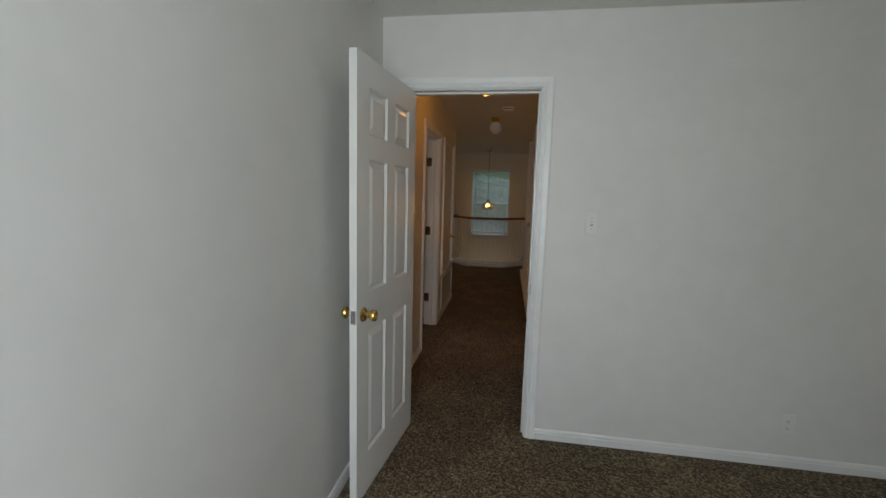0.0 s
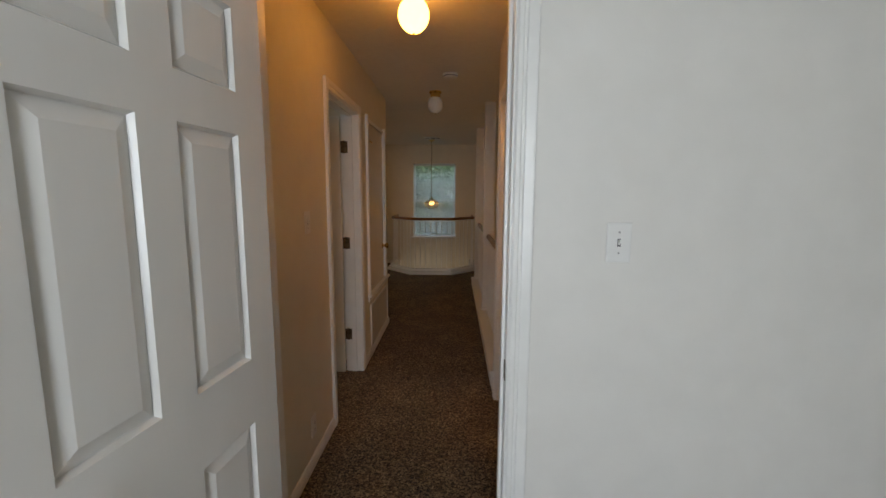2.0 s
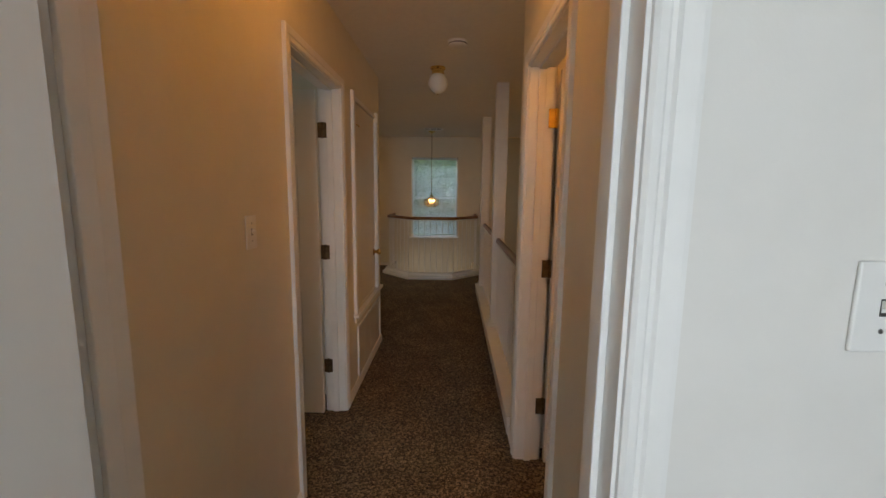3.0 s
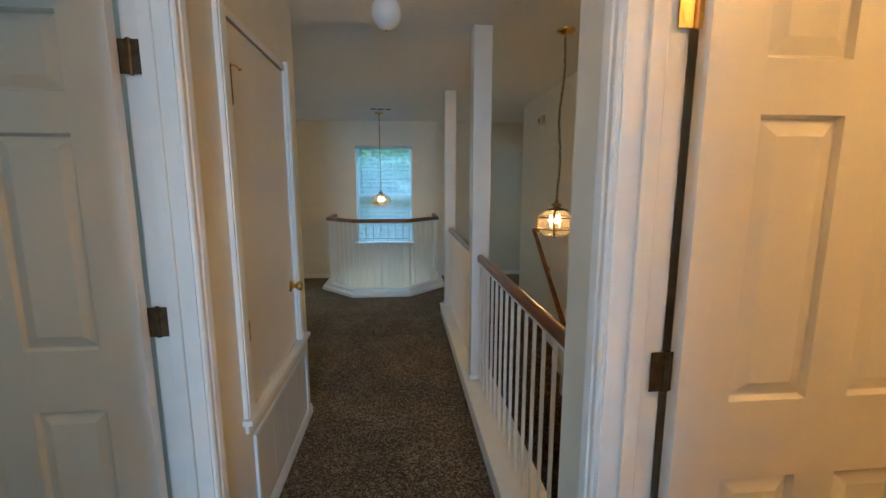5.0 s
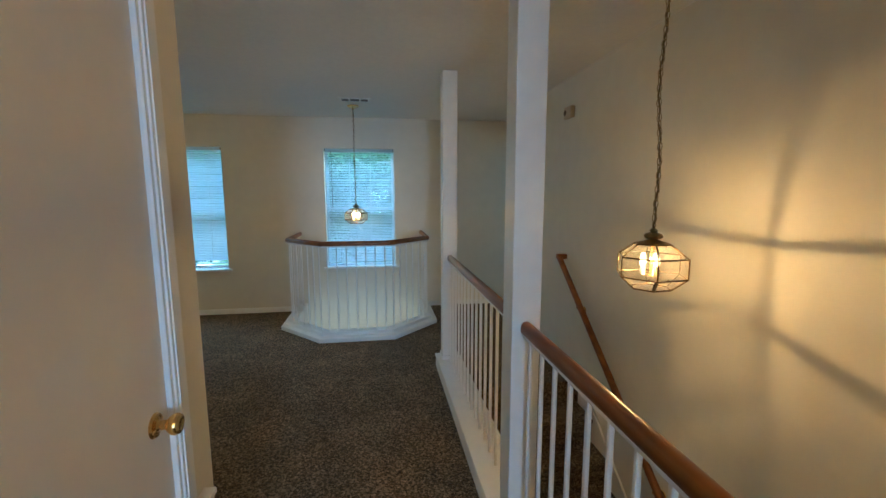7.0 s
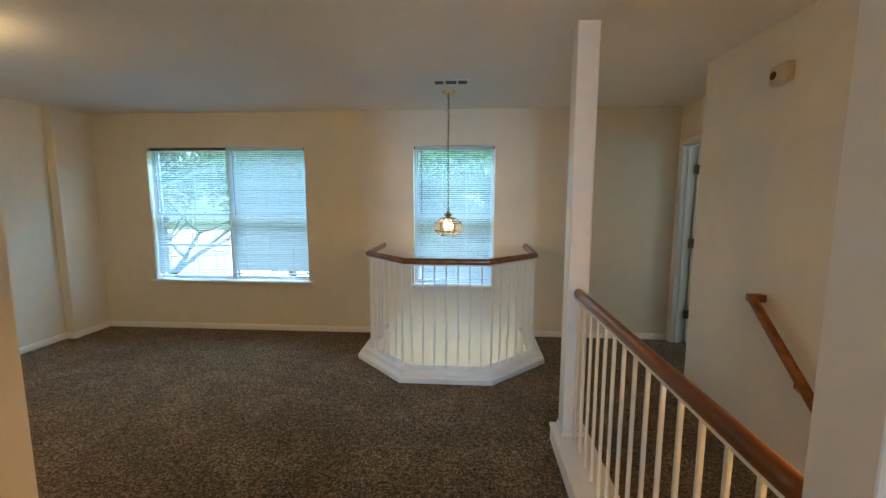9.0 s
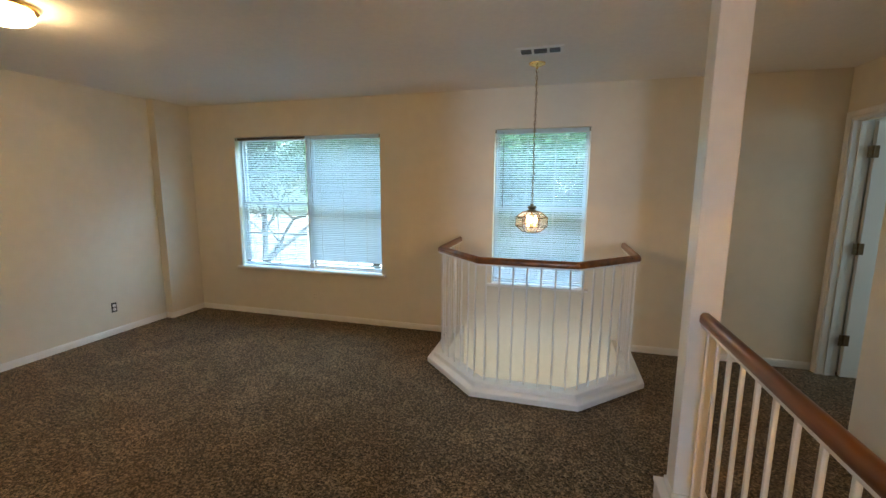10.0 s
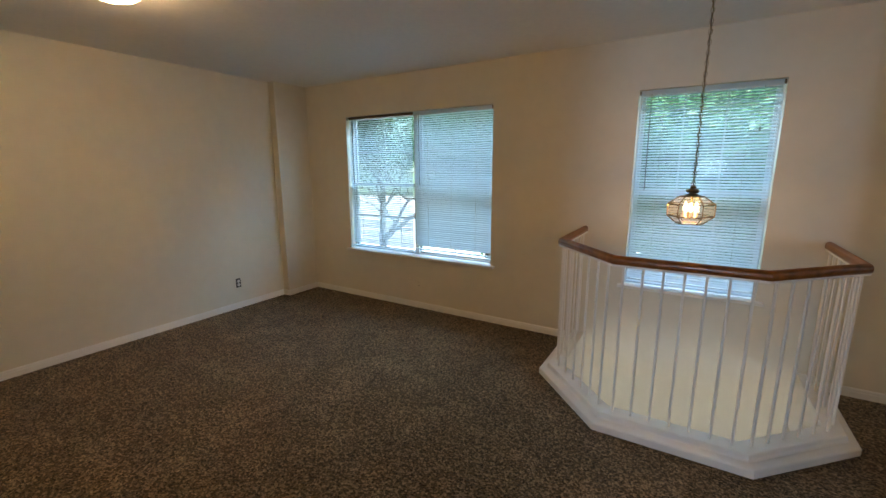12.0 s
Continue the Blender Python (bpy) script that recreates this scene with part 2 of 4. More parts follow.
def empty(name, m, label, category, group="", kind=""):
    ob = new(name)
    ob.matrix_world = m
    return tagged(ob, label, category, group, kind)


def put_box(bm, x0, x1, y0, y1, z0, z1, bevel=0.0):
    v = [bm.verts.new(c) for c in ((x0, y0, z0), (x1, y0, z0), (x1, y1, z0), (x0, y1, z0), (x0, y0, z1), (x1, y0, z1), (x1, y1, z1), (x0, y1, z1))]
    f = [bm.faces.new([v[i] for i in q]) for q in ((3, 2, 1, 0), (4, 5, 6, 7), (0, 1, 5, 4), (1, 2, 6, 5), (2, 3, 7, 6), (3, 0, 4, 7))]
    if bevel:
        edges = list({e for face in f for e in face.edges})
        bmesh.ops.bevel(bm, geom=edges, offset=bevel, segments=2, affect="EDGES", profile=0.5)
    return bm


def box(x0, x1, y0, y1, z0, z1, bevel=0.0):
    return put_box(bmesh.new(), x0, x1, y0, y1, z0, z1, bevel)


def boxes(*rows):
    bm = bmesh.new()
    for r in rows:
        put_box(bm, *r)
    return bm


def put_sweep(bm, profile, stations):
    """A closed outline carried through a row of frames (each a 4x4), with ends capped."""
    rings = [[bm.verts.new(m @ Vector((u, v, 0))) for u, v in profile] for m in stations]
    k = len(profile)
    for a, b in zip(rings, rings[1:]):
        for i in range(k):
            bm.faces.new((a[i], a[(i + 1) % k], b[(i + 1) % k], b[i]))
    bm.faces.new(rings[0][::-1])
    bm.faces.new(rings[-1])
    bmesh.ops.recalc_face_normals(bm, faces=bm.faces)
    return bm


def put_lathe(bm, outline, steps=24, m=Matrix()):
    """Outline of (radius, height) turned round z."""
    rings = []
    for r, z in outline:
        if r < 1e-5:
            rings.append([bm.verts.new(m @ Vector((0, 0, z)))])
        else:
            rings.append([bm.verts.new(m @ Vector((r * math.cos(2 * math.pi * i / steps), r * math.sin(2 * math.pi * i / steps), z))) for i in range(steps)])
    for a, b in zip(rings, rings[1:]):
        for i in range(steps):
            j = (i + 1) % steps
            if len(a) == 1 and len(b) > 1:
                bm.faces.new((a[0], b[j], b[i]))
            elif len(b) == 1 and len(a) > 1:
                bm.faces.new((a[i], a[j], b[0]))
            elif len(a) > 1:
                bm.faces.new((a[i], a[j], b[j], b[i]))
    bmesh.ops.recalc_face_normals(bm, faces=bm.faces)
    return bm


def lathe(outline, steps=24, m=Matrix()):
    return put_lathe(bmesh.new(), outline, steps, m)


def put_tube(bm, pts, r, steps=8):
    pts = [Vector(p) for p in pts]
    st = []
    for i, p in enumerate(pts):
        d = (pts[min(i + 1, len(pts) - 1)] - pts[max(i - 1, 0)]).normalized()
        st.append(Matrix.Translation(p) @ d.to_track_quat("Z", "Y").to_matrix().to_4x4())
    prof = [(r * math.cos(2 * math.pi * i / steps), r * math.sin(2 * math.pi * i / steps)) for i in range(steps)]
    return put_sweep(bm, prof, st)


def structure(name, bm, mat, label, category):
    return tagged(part(name, bm, mat), label, category, kind="structure")


# ---- plan ----
H = 2.45            # ceiling height
LX = -0.72          # hall and bedroom, left wall
BY = 2.558          # bedroom side of the door wall
FY = 9.955          # loft, far wall
RX = 0.33           # hall, right wall
SX = 1.43           # stairwell wall
WT = 0.12           # wall thickness
LOW = -2.75         # lower storey's floor
DT = 2.045          # head of the door openings

BD = (-0.552, 0.187)        # bedroom doorway, x
LD = (3.832, 4.587)         # left doorway, y
RD = (3.43, 4.134)          # right doorway, y
FD = (9.07, 9.865)           # front bedroom's doorway, y
CL = (4.95, 5.678, 0.585, 2.057)   # closet opening: y, y, z, z
WIN1 = (-3.85, -2.03, 0.575, 2.075)
WIN2 = (-0.83, 0.045, 0.565, 2.075)
WX = 1.925                  # wall of the front bedroom

# floor with its two wells
STAIR = (0.42, SX, 4.36, 7.50)
IN = 0.10
B1, B2, B3, B4 = (-1.264, 9.194), (-0.783, 8.69), (-0.015, 8.69), (0.488, 9.19)


def put_prism(bm, pts, z0, z1):
    a = [bm.verts.new((x, y, z0)) for x, y in pts]
    b = [bm.verts.new((x, y, z1)) for x, y in pts]
    n = len(pts)
    bm.faces.new(a[::-1])
    bm.faces.new(b)
    for i in range(n):
        bm.faces.new((a[i], a[(i + 1) % n], b[(i + 1) % n], b[i]))
    bmesh.ops.recalc_face_normals(bm, faces=bm.faces)


def inset_line(d):
    """The enclosure's line d metres inside its base: wall, three sides, wall."""
    k = d * math.tan(radians(22.5))
    return [(B1[0] + d, FY), (B1[0] + d, B1[1] + k), (B2[0] + k, B2[1] + d), (B3[0] - k, B3[1] + d), (B4[0] - d, B4[1] + k), (B4[0] - d, FY)]


W = inset_line(IN)
fb = boxes(
    (-4.7, STAIR[0], BY, W[2][1], -0.3, 0),
    (-0.85, 3.3, -1.25, BY, -0.3, 0),
    (-4.7, W[0][0], W[2][1], FY, -0.3, 0),
    (STAIR[0], 3.3, BY, STAIR[2], -0.3, 0),
    (SX + 0.004, 4.2, STAIR[2], FY, -0.3, 0),
    (STAIR[0], SX, STAIR[3], FY, -0.3, 0),
    (W[5][0], STAIR[0], W[2][1], FY, -0.3, 0),
)
put_prism(fb, [(W[0][0], W[2][1]), (W[2][0], W[2][1]), W[1]], -0.3, 0)
put_prism(fb, [(W[3][0], W[2][1]), (W[5][0], W[2][1]), W[4]], -0.3, 0)
structure("floor", fb, CARPET, "speckled brown and grey cut-pile carpet, wall to wall", "carpet floor")

structure("ceiling", boxes((-4.8, 4.3, -1.3, FY + 0.2, H, H + 0.2)), CEIL, "off-white lightly textured painted ceiling", "ceiling")

# bedroom
structure("wall_1", boxes((LX - WT, BD[0] - 0.018, BY, BY + WT, 0, H), (BD[1] + 0.018, 3.2, BY, BY + WT, 0, H), (BD[0] - 0.018, BD[1] + 0.018, BY, BY + WT, DT + 0.018, H)), WALL_BED, "off-white painted bedroom wall with a doorway to the hall", "wall")
structure("wall_2", boxes((LX - WT, LX, -1.22, BY, 0, H)), WALL_BED, "off-white painted bedroom wall beside the open door", "wall")
structure("wall_3", boxes((LX, -0.65, -1.22, -1.1, 0, H), (0.41, 3.2, -1.22, -1.1, 0, H), (-0.65, 0.41, -1.22, -1.1, 0, 0.7), (-0.65, 0.41, -1.22, -1.1, 2.2, H)), WALL_BED, "off-white painted bedroom wall with a window opening", "wall")
structure("wall_4", boxes((3.2, 3.32, -1.22, BY + WT, 0, H)), WALL_BED, "off-white painted bedroom side wall", "wall")

# hall, left side, with the doorway and the closet; it ends where the loft opens
LW0, LW1 = LX - WT, LX
E5 = 5.905
structure("wall_5", boxes(
    (LW0, LW1, BY + WT, LD[0] - 0.018, 0, H),
    (LW0, LW1, LD[0] - 0.018, LD[1] + 0.018, DT + 0.018, H),
    (LW0, LW1, LD[1] + 0.018, CL[0], 0, H),
    (LW0, LW1, CL[0], CL[1], 0, CL[2]),
    (LW0, LW1, CL[0], CL[1], CL[3], H),
    (LW0, LW1, CL[1], E5, 0, H)), WALL, "cream painted hall wall with a doorway and a raised closet door", "wall")
structure("wall_6", boxes((-4.575, LW0, E5 - WT, E5, 0, H)), WALL, "cream painted wall of the loft", "wall")
structure("wall_7", boxes((-4.7, -4.575, E5 - WT, FY, 0, H)), WALL, "pale cream painted side wall of the loft", "wall")
structure("pilaster", boxes((-4.575, -4.48, 9.515, FY, 0, H)), WALL, "cream painted boxed-out corner of the loft", "pilaster")
structure("wall_8", boxes((-3.5, LW0, LD[1] + 0.22, LD[1] + 0.30, 0, H), (-3.5, LW0, 2.58, 2.68, 0, H), (-3.5, -3.4, 2.68, LD[1] + 0.3, 0, 0.75), (-3.5, -3.4, 2.68, LD[1] + 0.3, 2.1, H), (-3.5, -3.4, 2.68, 3.3, 0.75, 2.1), (-3.5, -3.4, 4.65, LD[1] + 0.3, 0.75, 2.1)), WALL, "painted walls of the side room", "wall")

# hall, right side, and the room behind its open door
E6 = 4.36
structure("wall_9", boxes(
    (RX, RX + WT, BY + WT, RD[0] - 0.018, 0, H),
    (RX, RX + WT, RD[0] - 0.018, RD[1] + 0.018, DT + 0.018, H),
    (RX, RX + WT, RD[1] + 0.018, E6, 0, H)), WALL, "cream painted hall wall with a doorway, ending at the stairwell", "wall")
structure("wall_10", boxes((RX + WT, 3.3, E6 - WT, E6, LOW, H), (3.2, 3.3, BY + WT, E6 - WT, 0, H)), WALL, "cream painted wall between the side room and the stairwell", "wall")

# stairwell and front
structure("wall_11", boxes((SX, SX + WT, E6, 8.6, LOW, H)), WALL, "cream painted stairwell wall", "wall")
structure("wall_12", boxes((SX + WT, WX + WT, 8.48, 8.6, 0, H)), WALL, "cream painted wall of the front passage", "wall")
structure("wall_13", boxes((WX, WX + WT, 8.6, FD[0] - 0.018, 0, H), (WX, WX + WT, FD[0] - 0.018, FD[1] + 0.018, DT + 0.018, H), (WX, WX + WT, FD[1] + 0.018, FY, 0, H)), WALL, "cream painted wall with the front bedroom's doorway", "wall")
structure("wall_14", boxes((WX + WT, 4.2, 8.0, 8.12, 0, H), (4.1, 4.2, 8.12, 8.35, 0, H), (4.1, 4.2, 9.65, FY, 0, H), (4.1, 4.2, 8.35, 9.65, 0, 0.75), (4.1, 4.2, 8.35, 9.65, 2.1, H)), WALL, "painted walls of the front bedroom", "wall")
FW0, FW1 = FY, FY + 0.16
structure("wall_15", boxes(
    (-4.7, WIN1[0], FW0, FW1, LOW, H), (WIN1[1], WIN2[0], FW0, FW1, LOW, H), (WIN2[1], 4.2, FW0, FW1, LOW, H),
    (WIN1[0], WIN1[1], FW0, FW1, LOW, WIN1[2]), (WIN1[0], WIN1[1], FW0, FW1, WIN1[3], H),
    (WIN2[0], WIN2[1], FW0, FW1, LOW, WIN2[2]), (WIN2[0], WIN2[1], FW0, FW1, WIN2[3], H)), WALL, "cream painted front wall with two windows", "wall")

structure("wall_16", boxes((4.2, 4.32, E6, FY + 0.16, -3.0, H), (-4.82, -4.7, 2.58, FY + 0.16, -3.0, H), (3.32, 4.2, E6, E6 + 0.12, -3.0, H), (-4.7, -3.5, 2.58, 2.68, -3.0, H)), WALL, "plain outer walls closing the house", "wall")
# lower storey under the wells
structure("lower_floor", boxes((-2.6, 3.3, 2.0, FY, LOW - 0.1, LOW)), TILE, "pale tiled entry floor below the landing", "floor")
# the unseen partition at y 6.3 is added to hold the fill lamp
structure("lower_wall", boxes((-2.7, -2.6, 2.0, FY, LOW, -0.3), (3.2, 3.3, 2.0, FY, LOW, -0.3), (-2.7, 3.3, 1.9, 2.0, LOW, -0.3), (-2.6, -1.2, 6.3, 6.4, LOW, -0.3), (-1.2, STAIR[0], 6.3, 6.4, LOW, -2.0), (-1.2, STAIR[0], 6.3, 6.4, -0.6, -0.3), (STAIR[0], STAIR[0] + 0.07, E6, STAIR[3] + 0.3, LOW, -0.001)), WALL, "cream painted walls of the storey below, one an added partition", "wall")


# ---- trim ----
CASE = [(0, 0), (0, 0.009), (0.006, 0.0135), (0.016, 0.0135), (0.020, 0.0105), (0.026, 0.0105), (0.030, 0.015), (0.052, 0.0175), (0.058, 0.0175), (0.060, 0.014), (0.060, 0)]


def door_frame(name, m, width, head, depth, both=True, label="white painted door casing with a moulded profile"):
    """Jambs and casings round an opening: its left foot is the origin, x goes across it, -y comes out of the wall's near face."""
    thing = empty(name, m, label, "door frame", kind="structure")
    for x0, x1 in ((-0.018, 0.0), (width, width + 0.018)):
        part("jamb", box(x0, x1, -0.001, depth + 0.001, 0, head, 0.001), TRIM, thing)
    part("jamb", box(-0.018, width + 0.018, -0.001, depth + 0.001, head, head + 0.018, 0.001), TRIM, thing)
    for x in (0.0, width):
        a, b = (0.0, 0.011) if x == 0 else (width - 0.011, width)
        part("door_stop", box(a, b, depth * 0.36, depth * 0.36 + 0.035, 0, head - 0.011, 0.002), TRIM, thing)
    part("door_stop", box(0, width, depth * 0.36, depth * 0.36 + 0.035, head - 0.011, head, 0.002), TRIM, thing)
    for y, s in ((0, 1), (depth, -1))[: 2 if both else 1]:
        r = 0.006
        for side in (-1, 1):
            x = -r if side < 0 else width + r
            bm = bmesh.new()
            # mitred at the top
            lo = [Vector((x + side * u, y - s * v, 0)) for u, v in CASE]
            hi = [Vector((x + side * u, y - s * v, head + r + u)) for u, v in CASE]
            a = [bm.verts.new(p) for p in lo]
            b = [bm.verts.new(p) for p in hi]
            k = len(a)
            for i in range(k):
                bm.faces.new((a[i], a[(i + 1) % k], b[(i + 1) % k], b[i]))
            bm.faces.new(a)
            bm.faces.new(b)
            bmesh.ops.recalc_face_normals(bm, faces=bm.faces)
            part("casing", bm, TRIM, thing)
        bm = bmesh.new()
        a = [bm.verts.new((-r - u, y - s * v, head + r + u)) for u, v in CASE]
        b = [bm.verts.new((width + r + u, y - s * v, head + r + u)) for u, v in CASE]
        k = len(a)
        for i in range(k):
            bm.faces.new((a[i], a[(i + 1) % k], b[(i + 1) % k], b[i]))
        bm.faces.new(a)
        bm.faces.new(b)
        bmesh.ops.recalc_face_normals(bm, faces=bm.faces)
        part("casing", bm, TRIM, thing)
    return thing


frame_bed = door_frame("door_frame_1", pose(BD[0], BY, 0), BD[1] - BD[0], DT, WT)
frame_left = door_frame("door_frame_2", pose(LX, LD[0], 0, 0, 0, 90), LD[1] - LD[0], DT, WT)
frame_right = door_frame("door_frame_3", pose(RX, RD[1], 0, 0, 0, -90), RD[1] - RD[0], DT, WT)
frame_front = door_frame("door_frame_4", pose(WX, FD[1], 0, 0, 0, -90), FD[1] - FD[0], DT, WT)
# strike plate on the bedroom's jamb
part("strike_plate", boxes((BD[1] - BD[0] - 0.002, BD[1] - BD[0] + 0.0005, 0.012, 0.036, 0.885, 0.945), (BD[1] - BD[0] - 0.0025, BD[1] - BD[0], 0.018, 0.030, 0.90, 0.93)), BRONZE, frame_bed, "darkened metal strike plate")


def baseboard(name, p, q, h=0.064):
    """A run of moulded baseboard from p to q, its back on the wall to the right of the way."""
    p, q = Vector((*p, 0)), Vector((*q, 0))
    d = (q - p).normalized()
    side = Vector((-d.y, d.x, 0))
    prof = [(0, 0), (0.013, 0), (0.013, h * 0.62), (0.010, h * 0.70), (0.010, h * 0.84), (0.006, h * 0.95), (0.004, h), (0, h)]
    bm = bmesh.new()
    a = [bm.verts.new(p + side * u + Vector((0, 0, v))) for u, v in prof]
    b = [bm.verts.new(q + side * u + Vector((0, 0, v))) for u, v in prof]
    k = len(a)
    for i in range(k):
        bm.faces.new((a[i], a[(i + 1) % k], b[(i + 1) % k], b[i]))
    bm.faces.new(a)
    bm.faces.new(b)
    bmesh.ops.recalc_face_normals(bm, faces=bm.faces)
    return structure(name, bm, TRIM, "white painted moulded baseboard along the wall", "baseboard")


C = 0.067
for i, (p, q) in enumerate((
    ((3.2, BY), (BD[1] + C, BY)), ((BD[0] - C, BY), (LX, BY)), ((LX, BY), (LX, -1.1)),
    ((LX, LD[0] - C), (LX, BY + WT)), ((LX, E5), (LX, LD[1] + C)), ((-4.575, E5), (LX, E5)),
    ((-4.575, 9.515), (-4.575, E5)), ((-4.48, 9.515), (-4.575, 9.515)), ((-4.48, FY), (-4.48, 9.515)),
    ((B1[0] + 0.02, FY), (-4.48, FY)), ((WX, FY), (B4[0] - 0.02, FY)), 
    ((SX, 7.5), (SX, 8.6)), ((SX, 8.6), (WX, 8.6)), ((RX, RD[1] + C), (RX, E6)), ((RX, BY + WT), (RX, RD[0] - C)),
)):
    baseboard("baseboard_%d" % (i + 1), p, q)


# ---- doors ----
def knob_mesh(m, both_sides=0.0):
    bm = bmesh.new()
    prof = [(0.0, 0.0), (0.033, 0.0), (0.033, 0.003), (0.029, 0.008), (0.016, 0.011), (0.012, 0.016), (0.0125, 0.030), (0.020, 0.036), (0.0265, 0.046), (0.0275, 0.054), (0.024, 0.061), (0.015, 0.064), (0.013, 0.0625), (0.0, 0.0625)]
    put_lathe(bm, prof, 28, m)
    if both_sides:
        put_lathe(bm, prof, 28, m @ Matrix.Translation((0, 0, -both_sides)) @ pose(0, 0, 0, 180))
    return bm


def hinge_mesh(h=0.09):
    """A butt hinge in its own frame: pin along z, leaves in the x-z plane at both sides."""
    bm = bmesh.new()
    put_lathe(bm, [(0, -h / 2 - 0.004), (0.0065, -h / 2 - 0.002), (0.0065, h / 2 + 0.002), (0, h / 2 + 0.005)], 10)
    put_box(bm, -0.036, -0.004, -0.0015, 0.0015, -h / 2, h / 2, 0.001)
    put_box(bm, 0.004, 0.036, -0.0015, 0.0015, -h / 2, h / 2, 0.001)
    for x in (-0.024, 0.024):
        for z in (-0.03, 0.0, 0.03):
            put_lathe(bm, [(0.0, -0.0022), (0.004, -0.0022), (0.004, 0.0022), (0.0, 0.0022)], 8, pose(x, 0, z, 90))
    return bm


def six_panel_door(name, m, width, label, height=2.03, knob_z=0.91, knob_metal=BRASS):
    """Hinge edge on the z axis at x = 0; the door runs along +x, its faces at y = 0 and y = 0.035."""
    thing = empty(name, m, label, "door", kind="structure")
    t, g = 0.035, 0.0135
    st, mull = 0.118, 0.100
    pw = (width - 2 * st - mull) / 2
    cols = ((st, st + pw), (st + pw + mull, width - st))
    rows = ((0.21, 0.815), (1.0, 1.60), (1.705, 1.905))
    body = bmesh.new()
    put_box(body, 0.002, width - 0.002, g, t - g, 0.012, height)
    for y0, y1 in ((0.0, g + 0.0001), (t - g - 0.0001, t)):
        put_box(body, 0, st, y0, y1, 0.01, height)
        put_box(body, width - st, width, y0, y1, 0.01, height)
        zs = [0.01] + [z for r in rows for z in r] + [height]
        for z0, z1 in zip(zs[::2], zs[1::2]):
            put_box(body, st, width - st, y0, y1, z0, z1)
        for z0, z1 in rows:
            put_box(body, cols[0][1], cols[1][0], y0, y1, z0, z1)
    put_box(body, -0.0005, 0.004, 0.0005, t - 0.0005, 0.0105, height - 0.0005)
    put_box(body, width - 0.004, width + 0.0005, 0.0005, t - 0.0005, 0.0105, height - 0.0005)
    part("slab", body, DOORP, thing)
    for x0, x1 in cols:
        for z0, z1 in rows:
            for y, s in ((g, -1), (t - g, 1)):
                bm = bmesh.new()
                # sloped moulding down from the stile, then a raised field
                for ring in (((0, 13.2), (0.007, 0.9)), ((0.010, 0.6), (0.040, 11.5))):
                    (i0, h0), (i1, h1) = ring
                    a = [bm.verts.new((x, y + s * h0 / 1000, z)) for x, z in ((x0 + i0, z0 + i0), (x1 - i0, z0 + i0), (x1 - i0, z1 - i0), (x0 + i0, z1 - i0))]
                    b = [bm.verts.new((x, y + s * h1 / 1000, z)) for x, z in ((x0 + i1, z0 + i1), (x1 - i1, z0 + i1), (x1 - i1, z1 - i1), (x0 + i1, z1 - i1))]
                    for i in range(4):
                        bm.faces.new((a[i], a[(i + 1) % 4], b[(i + 1) % 4], b[i]))
                    if i1 > 0.03:
                        bm.faces.new(b)
                bmesh.ops.recalc_face_normals(bm, faces=bm.faces)
                if bm.faces[0].normal.y * s < 0:
                    bmesh.ops.reverse_faces(bm, faces=bm.faces)
                part("panel", bm, DOORP, thing)
    kn = part("knob", knob_mesh(pose(width - 0.062, 0, knob_z, 90), t), knob_metal, thing, "polished brass round knob on a rosette", True)
    la = bmesh.new()
    put_box(la, width - 0.0005, width + 0.0015, 0.006, t - 0.006, knob_z - 0.03, knob_z + 0.03, 0.0006)
    put_box(la, width + 0.001, width + 0.011, 0.012, 0.023, knob_z - 0.009, knob_z + 0.009, 0.002)
    part("latch", la, STEEL, thing, "steel latch bolt and face plate")
    return thing


HINGE_Z = (1.806, 1.064, 0.318)


def add_hinges(thing, x, y, turn, first_brass=False):
    for i, z in enumerate(HINGE_Z):
        ob = part("hinge", hinge_mesh(), BRASS if first_brass and i == 0 else BRONZE, thing, "aged bronze butt hinge")
        ob.matrix_local = pose(x, y, z, 0, 0, turn)


# bedroom door: swung about 96 degrees into the bedroom, against the side wall
door_bed = six_panel_door("door_1", pose(BD[0] + 0.002, BY - 0.004, 0, 0, 0, -96.0), 0.745, "white six-panel door standing open with a brass knob")
for z in HINGE_Z:
    ob = part("hinge", hinge_mesh(), BRASS, door_bed, "brass butt hinge")
    ob.matrix_local = pose(-0.004, -0.004, z, 0, 0, 45)
# left room's door, opened away from the hall
door_left = six_panel_door("door_2", pose(LX - WT - 0.012, LD[1] - 0.012, 0, 0, 0, 180) @ pose(0, 0, 0), 0.735, "white six-panel door standing wide open into the side room")
add_hinges(door_left, -0.026, -0.004, 0)
# right room's door
door_right = six_panel_door("door_3", pose(RX + WT + 0.026, RD[1] - 0.034, 0), 0.70, "white six-panel door standing open in warm lamplight")
add_hinges(door_right, -0.014, 0.026, 0, True)
# front bedroom's door
door_front = six_panel_door("door_4", pose(WX + WT + 0.020, FD[1] - 0.032, 0, 0, 0, 0.5), 0.785, "white six-panel door standing open to a daylit room")
add_hinges(door_front, -0.012, -0.003, 0)


